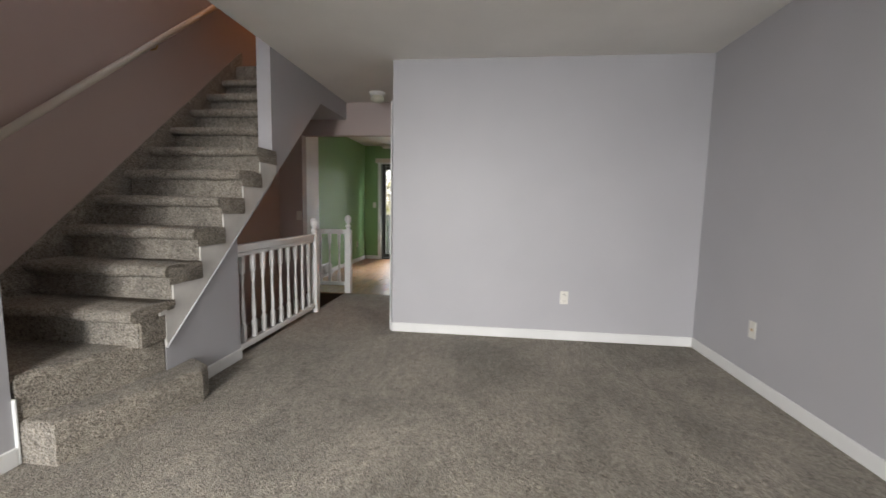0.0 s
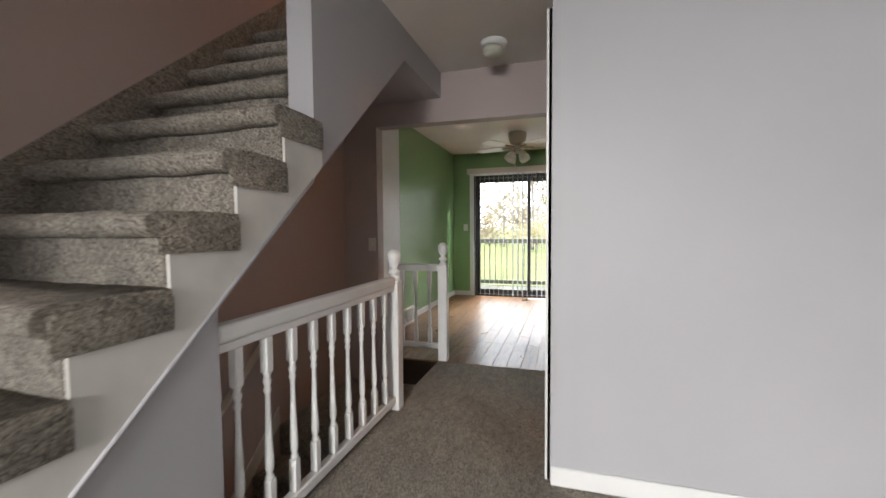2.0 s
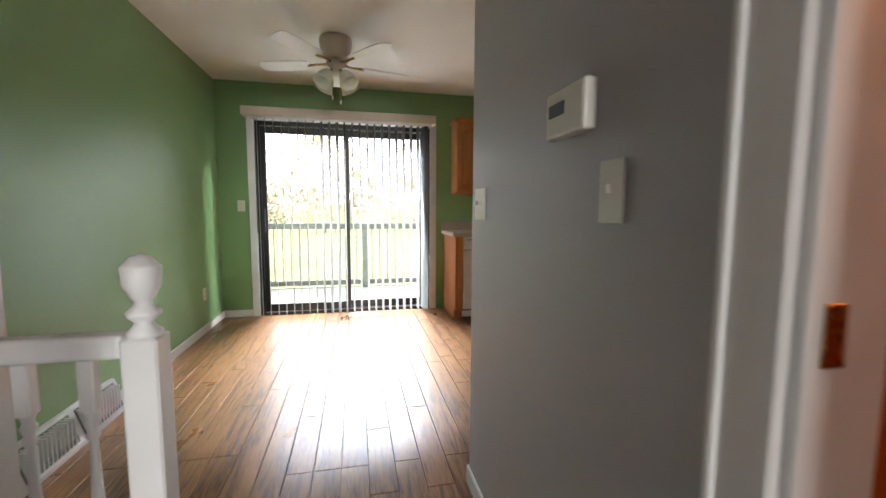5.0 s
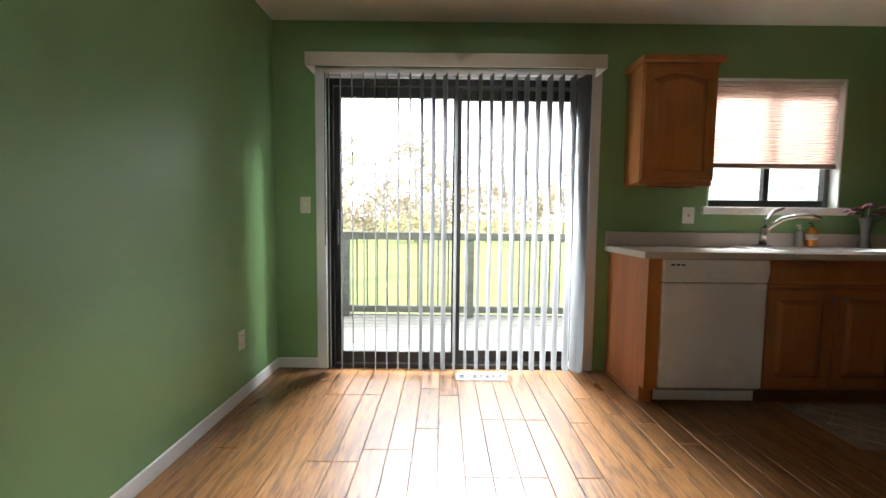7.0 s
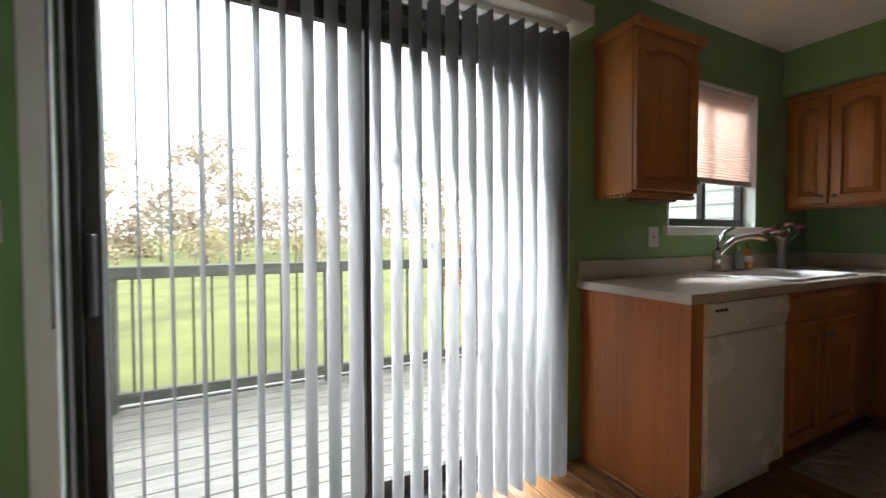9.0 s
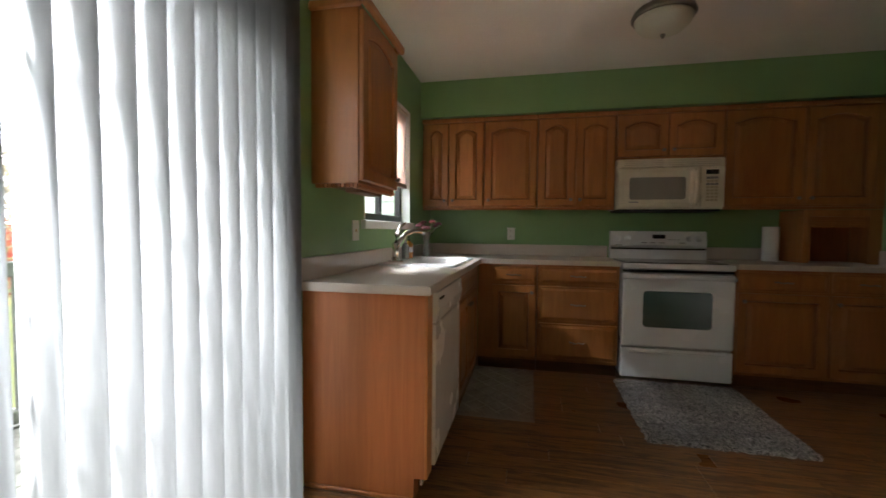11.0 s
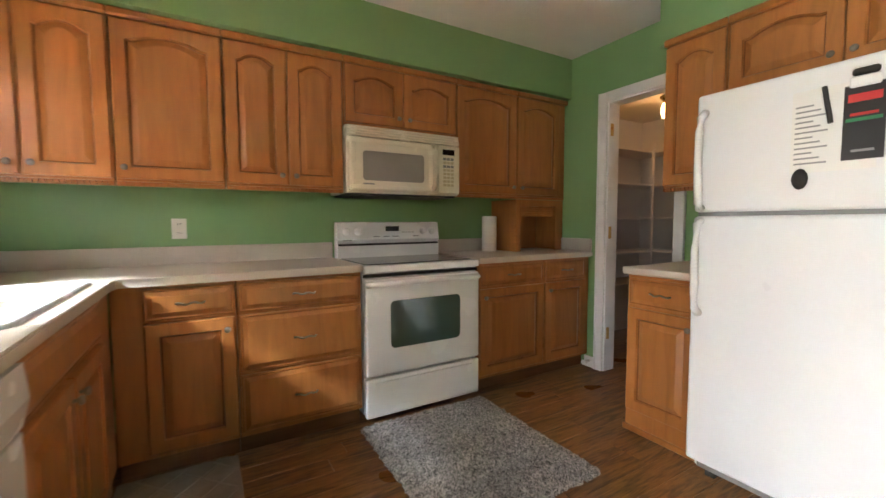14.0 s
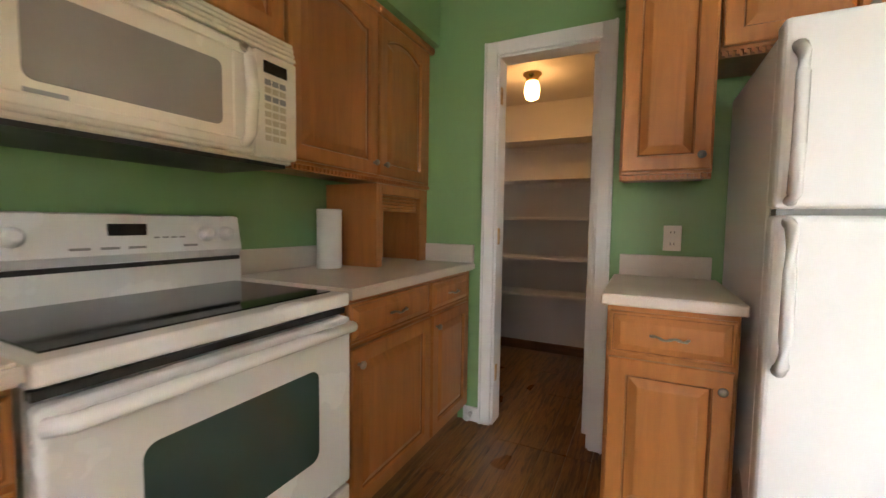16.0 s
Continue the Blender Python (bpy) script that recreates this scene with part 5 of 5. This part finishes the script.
# ---- outlets and switches ----
def plate(name, at, d, kind, label, wide=.072, high=.115):
    d = Vector(d)
    u = Vector((0, 0, 1)).cross(d)
    fc = Face(at, u, d)
    p = thing(name, at, label, "switch" if kind != "outlet" else "outlet")
    part("plate", fc.box(-wide / 2, -high / 2, .0005, wide / 2, high / 2, .006, bev=.002), M_PLATE, p)
    if kind == "outlet":
        for v in (-.026, .026):
            s = part("socket", fc.box(-.017, v - .014, .006, .017, v + .014, .0075, bev=.0006), M_PLATE, p)
            part("slots", boxes([[*map(min, fc.at(x - .0015, v - .004, .0072), fc.at(x + .0015, v + .006, .0082)), *map(max, fc.at(x - .0015, v - .004, .0072), fc.at(x + .0015, v + .006, .0082))] for x in (-.007, .007)]), M_DARKPL, s)
    elif kind == "switch":
        for u0 in ((0,) if wide < .1 else (-.023, .023)):
            part("toggle", fc.box(u0 - .005, -.004, .006, u0 + .005, .014, .018, bev=.002), M_PLATE, p)
    else:
        part("jack", fc.box(-.008, -.008, .006, .008, .008, .009, bev=.001), M_BRASS, p)
    return p


plate("wall_outlet", (.611, LNY, .385), (0, -1, 0), "outlet", "white duplex outlet on the lavender wall")
plate("cable_jack", (LEX, 4.16, .385), (-1, 0, 0), "jack", "ivory cable jack with an exposed brass box")
plate("light_switch", (-2.54, HY0, 1.02), (0, -1, 0), "switch", "white light switch on the mauve stairwell wall")
plate("light_switch", (-2.565, NY, 1.18), (0, -1, 0), "switch", "white light switch beside the patio door")
plate("wall_outlet", (WX, 9.45, .36), (1, 0, 0), "outlet", "white duplex outlet on the green dining wall")
plate("wall_outlet", (.155, NY, 1.135), (0, -1, 0), "jack", "white wall plate above the counter", .085)
plate("wall_outlet", (EX, 9.19, 1.115), (-1, 0, 0), "outlet", "white duplex outlet above the range counter")
plate("wall_outlet", (.345, SY, 1.08), (0, 1, 0), "outlet", "white duplex outlet above the small counter")
plate("light_switch", (HX, 6.81, 1.168), (-1, 0, 0), "switch", "ivory double light switch on the hall wall end", .118)
plate("light_switch", (HX, 6.02, 1.18), (-1, 0, 0), "switch", "white rocker light switch on the hall wall")
ch = thing("thermostat", (HX, 6.09, 1.36), "cream wall thermostat with a dark display", "thermostat")
part("case", B(HX - .032, 6.075, 1.30, HX - .0005, 6.235, 1.40, bev=.008, seg=2), M_PLATE, ch)
part("display", B(HX - .034, 6.15, 1.345, HX - .0315, 6.215, 1.372), M_DARKPL, ch)
solo("door_stop", pipe(bmesh.new(), [(1.31, SY + .012, .05), (1.31, SY + .08, .05)], [.012, .02], 10), M_TRIM, "white rubber door stop on the baseboard", "door stop")

# registers
fv = thing("floor_register", (-1.31, 9.82, 0), "white scrolled metal floor register in the oak floor", "floor vent")
part("frame", boxes([(-1.485, 9.765, .0005, -1.135, 9.785, .006), (-1.485, 9.865, .0005, -1.135, 9.885, .006), (-1.485, 9.785, .0005, -1.465, 9.865, .006), (-1.155, 9.785, .0005, -1.135, 9.865, .006)]), M_TRIM, fv)
part("duct", B(-1.465, 9.785, .0003, -1.155, 9.865, .0012), M_DARKPL, fv)
for i in range(7):
    x = -1.445 + i * .045
    part("scroll", pipe(bmesh.new(), [(x, 9.786, .004), (x + .03, 9.805, .004), (x + .005, 9.825, .004), (x + .03, 9.845, .004), (x + .005, 9.864, .004)], .004, 5), M_TRIM, fv)
wr = thing("wall_register", (WX, 7.55, 0), "white louvred baseboard air register", "wall vent")
part("case", prism(bmesh.new(), [(WX + .001, 0), (WX + .075, 0), (WX + .075, .02), (WX + .02, .185), (WX + .001, .185)], 'y', 7.18, 7.94), M_TRIM, wr)
for s in (0, 1):
    y0 = 7.21 + s * .37
    part("grille_gap", prism(bmesh.new(), [(WX + .0715, .035), (WX + .073, .035), (WX + .0285, .17), (WX + .027, .17)], 'y', y0, y0 + .33), M_GREYPL, wr)
    for i in range(12):
        part("louvre", B(WX + .026, y0 + .012 + i * .026, .035, WX + .074, y0 + .02 + i * .026, .165), M_TRIM, wr)

# rugs
def rug(name, x0, y0, x1, y1, h, mat, label, rag):
    bm = bmesh.new()
    nx, ny = 110, 96
    rows = []
    for j in range(ny + 1):
        row = []
        for i in range(nx + 1):
            x, y = x0 + (x1 - x0) * i / nx, y0 + (y1 - y0) * j / ny
            e = min(i, j, nx - i, ny - j)
            n = noise.noise((x * 38, y * 38, 1.0)) + .8 * noise.noise((x * 85, y * 85, 7.0))
            row.append(bm.verts.new((x + (rag * n if e == 0 else 0), y + (rag * noise.noise((y * 37, x * 37, 4.0)) if e == 0 else 0), .001 if e == 0 else h * (.75 + .35 * n))))
        rows.append(row)
    for a, b in zip(rows, rows[1:]):
        for i in range(nx):
            f = bm.faces.new((a[i], a[i + 1], b[i + 1], b[i]))
            f.smooth = True
    return solo(name, bm, mat, label, "rug")


rug("shag_rug", .345, 7.55, 1.285, 8.37, .028, M_RUG, "grey flecked shag rug before the range", .016)
rug("kitchen_mat", .44, 8.965, 1.37, 9.44, .012, M_MAT, "beige kitchen mat with a pale lattice before the sink", .002)
bm = bmesh.new()
for i in range(-2, 8):
    for s in (1, -1):
        y = 8.97
        x = .44 + i * .16 + (0 if s > 0 else .30)
        pts = [(x + s * k * .03, 8.985 + k * .0275, .0145) for k in range(17)]
        pts = [p for p in pts if .47 < p[0] < 1.34]
        if len(pts) > 2:
            pipe(bm, pts, .004, 4)
solo("mat_lattice", bm, dull("pale_lattice_print", (0.38, 0.34, 0.29), .9), "pale woven lattice on the kitchen mat", "rug pattern")

# ---- outdoors ----
setting("ground", prism(bmesh.new(), [(-900, 10.2), (900, 10.2), (900, 1500), (-900, 1500)], 'z', -1.6, -1.1), M_GRASS, "sunlit autumn lawn behind the house", "lawn")
setting("pavement", B(-14, 12.4, -1.2, 14, 15.2, -1.09), dull("pale_concrete", (0.42, 0.42, 0.43), .9, .12, 1.5, 60, .2), "pale concrete path beyond the deck", "path")
deck = thing("deck", (-1.2, 11.1, -.15), "weathered grey wooden deck outside the patio door", "deck")
for i in range(14):
    y = NY + .15 + i * .142
    part("deck_board", B(-3.05, y, -.15, 1.2, y + .136, -.115, bev=.004), M_DECK, deck)
part("fascia", B(-3.05, 12.14, -.36, 1.2, 12.18, -.11), M_DECK, deck)
part("beam", boxes([(-3.0, 10.3, -1.1, -2.86, 10.44, -.151), (-3.0, 11.95, -1.1, -2.86, 12.09, -.151), (1.0, 11.95, -1.1, 1.14, 12.09, -.151)]), M_DECK, deck)
rl = thing("deck_railing", (-1.2, 12.05, -.11), "weathered grey wooden deck railing with thin pickets", "railing")
part("top_rail", B(-3.05, 12.02, .84, 1.2, 12.12, .93, bev=.006), M_RAILW, rl)
part("bottom_rail", B(-3.05, 12.04, -.06, 1.2, 12.10, .02, bev=.006), M_RAILW, rl)
for x in (-3.0, -2.78, -1.25, .3, 1.1):
    part("post", B(x - .045, 12.03, -.11, x + .045, 12.115, .84, bev=.006), M_RAILW, rl)
for i in range(33):
    part("picket", B(-2.9 + i * .125, 12.06, .02, -2.884 + i * .125, 12.076, .84), M_RAILW, rl)


def siding(name, x, y0, y1, ztop0, ztop1, face, label):
    s = thing(name, (x, y0, -1.1), label, "house wall")
    part("wall", prism(bmesh.new(), [(y0, -1.1), (y1, -1.1), (y1, ztop1), (y0, ztop0)], 'x', x, x - face * .1), M_SIDING, s)
    z, i = -1.1, 0
    while z < max(ztop0, ztop1) - .12:
        ye = y1 if z + .12 < ztop1 else y0 + (y1 - y0) * max(.02, (ztop0 - z - .12) / max(.01, ztop0 - ztop1))
        part("lap_board", prism(bmesh.new(), [(x, z), (x + face * .016, z), (x + face * .003, z + .12), (x, z + .12)], 'y', y0, min(y1, ye)), M_SIDING, s)
        z += .12
    return s


siding("neighbour_wall_west", -3.0, NY + .15, 11.9, 2.9, 1.95, 1, "grey lap-sided wall of the neighbouring unit with sloping top")
siding("house_wing", 1.75, NY + .15, 15.0, 3.2, 3.2, -1, "pale lap-sided wing seen from the kitchen window")


def leaf_cloud(bm, c, r, n, size):
    for _ in range(n):
        d = Vector((random.gauss(0, 1), random.gauss(0, 1), random.gauss(0, 1)))
        d.normalize()
        p = Vector(c) + Vector((d.x * r[0], d.y * r[1], d.z * r[2])) * random.uniform(.35, 1.0)
        a = Vector((random.gauss(0, 1), random.gauss(0, 1), random.gauss(0, 1))).normalized() * size * random.uniform(.5, 1.2)
        b = a.orthogonal().normalized() * size * random.uniform(.4, 1)
        bm.faces.new([bm.verts.new(p + v) for v in (a, b, -a * .8, -b)])


def tree(name, x, y, h, mat, leaves, label, spread=.3):
    t = thing(name, (x, y, -1.1), label, "tree", "trees beyond the lawn")
    tr = bmesh.new()
    cr = bmesh.new()
    pipe(tr, [(x, y, -1.1), (x + h * .01, y, h * .3), (x - h * .01, y, h * .6), (x, y, h * .95)], [h * .018, h * .014, h * .009, h * .003], 7)
    for i in range(16):
        a, z = random.uniform(0, 6.28), random.uniform(.25, .85) * h
        L = h * random.uniform(.14, spread)
        tip = (x + L * math.cos(a), y + L * math.sin(a), z + L * random.uniform(.5, 1.1))
        mid = (x + L * .5 * math.cos(a), y + L * .5 * math.sin(a), z + L * .35)
        pipe(tr, [(x, y, z), mid, tip], [h * .006, h * .004, h * .0015], 5)
        for k in range(3):
            b = a + random.uniform(-.8, .8)
            pipe(tr, [mid, (mid[0] + L * .5 * math.cos(b), mid[1] + L * .5 * math.sin(b), mid[2] + L * .5)], [h * .003, h * .001], 4)
        leaf_cloud(cr, tip, (L * .5, L * .5, L * .42), leaves, h * .022)
    part("trunk", tr, M_BARK, t)
    part("crown", cr, mat, t)


R = random.Random(4)
bm = bmesh.new()
for i in range(90):
    x = -75 + i * 1.7
    leaf_cloud(bm, (x, 66 + R.uniform(-3, 3), 1.6 + R.uniform(-.9, 2.6)), (2.4, 1.5, R.uniform(3.0, 5.6)), 330, .32)
solo("far_woods", bm, M_LEAF2, "tan autumn woods behind the lawn, haze in their colour", "woods", kind="stuff")
for i in range(26):
    x = -46 + i * 3.7 + R.uniform(-1.5, 1.5)
    y = 47 + R.uniform(-5, 12)
    h = R.uniform(5.0, 9.5)
    tree("tree", x, y, h, (M_LEAF1, M_LEAF2, M_LEAF2)[i % 3], (40, 14, 60)[i % 3], ("yellow-green autumn tree beyond the lawn", "nearly bare tan autumn tree beyond the lawn", "tan leafy autumn tree beyond the lawn")[i % 3])
for i in range(22):
    x = -46 + i * 4.4 + R.uniform(-2, 2)
    y = 43 + R.uniform(-3, 5)
    s = thing("shrub", (x, y, -1.1), "tan and green autumn shrub at the lawn's edge", "shrub", "shrubs at the lawn edge")
    bm = bmesh.new()
    for k in range(5):
        leaf_cloud(bm, (x + R.uniform(-1.6, 1.6), y + R.uniform(-1, 1), -.1 + R.uniform(0, 1.4)), (1.3, 1.0, 1.0), 90, .16)
    part("crown", bm, (M_LEAF2, M_LEAF1)[i % 2], s)
    part("stem", pipe(bmesh.new(), [(x, y, -1.1), (x, y, .2)], .05, 5), M_BARK, s)
s = thing("red_shrub", (3.4, 19, -1.1), "bright red autumn shrub on the lawn", "shrub")
bm = bmesh.new()
for k in range(7):
    leaf_cloud(bm, (4.4 + R.uniform(-.7, .7), 19 + R.uniform(-.6, .6), .2 + R.uniform(-.4, 1.1)), (.5, .5, .45), 150, .07)
part("crown", bm, M_LEAF3, s)
part("stem", pipe(bmesh.new(), [(4.4, 19, -1.1), (4.4, 19, .4)], .04, 6), M_BARK, s)

# ---- floor pieces, last ----
def plank_mesh(w, l):
    return mesh_of("plank", B(-w / 2, 0, -.0115, w / 2, l, 0, bev=.0016), M_FLOOR)


PR = random.Random(11)
PW = .118
rest = bmesh.new()
lengths = [.5, .7, .9, 1.1, 1.3, 1.5]
shared = {l: plank_mesh(PW - .0022, l - .002) for l in lengths}
nplank = 0
x = WX
while x < EX - .02:
    y, end = (6.427 if x < -.98 else 6.30), NY
    if x > .62:
        y = 4.992
    first = True
    while y < end - .01:
        l = PR.choice(lengths)
        if first:
            l, first = PR.choice(lengths[:3]), False
        l = l if y + l < end - .2 else end - y
        w = min(PW, EX - x)
        # boards under the fridge and cabinets, and in the pantry, are joined
        near = y + l > 6.4 and not (x > 1.35) and x < 1.33 and not (x > -.35 and y > 9.45)
        if near and nplank < 298 and w == PW:
            me = shared.get(l) or plank_mesh(w - .0022, l - .002)
            ob = new("plank", me)
            ob.location = (x + w / 2, y, 0)
            ob.parent = floor_wood
            nplank += 1
        else:
            box(rest, x + .001, y, -.0115, x + w - .001, y + l - .002, 0)
        y += l
    x += PW
r = new("plank_field", mesh_of("plank_field", rest, M_FLOOR))
r.parent = floor_wood
tagged(r, kind="stuff")
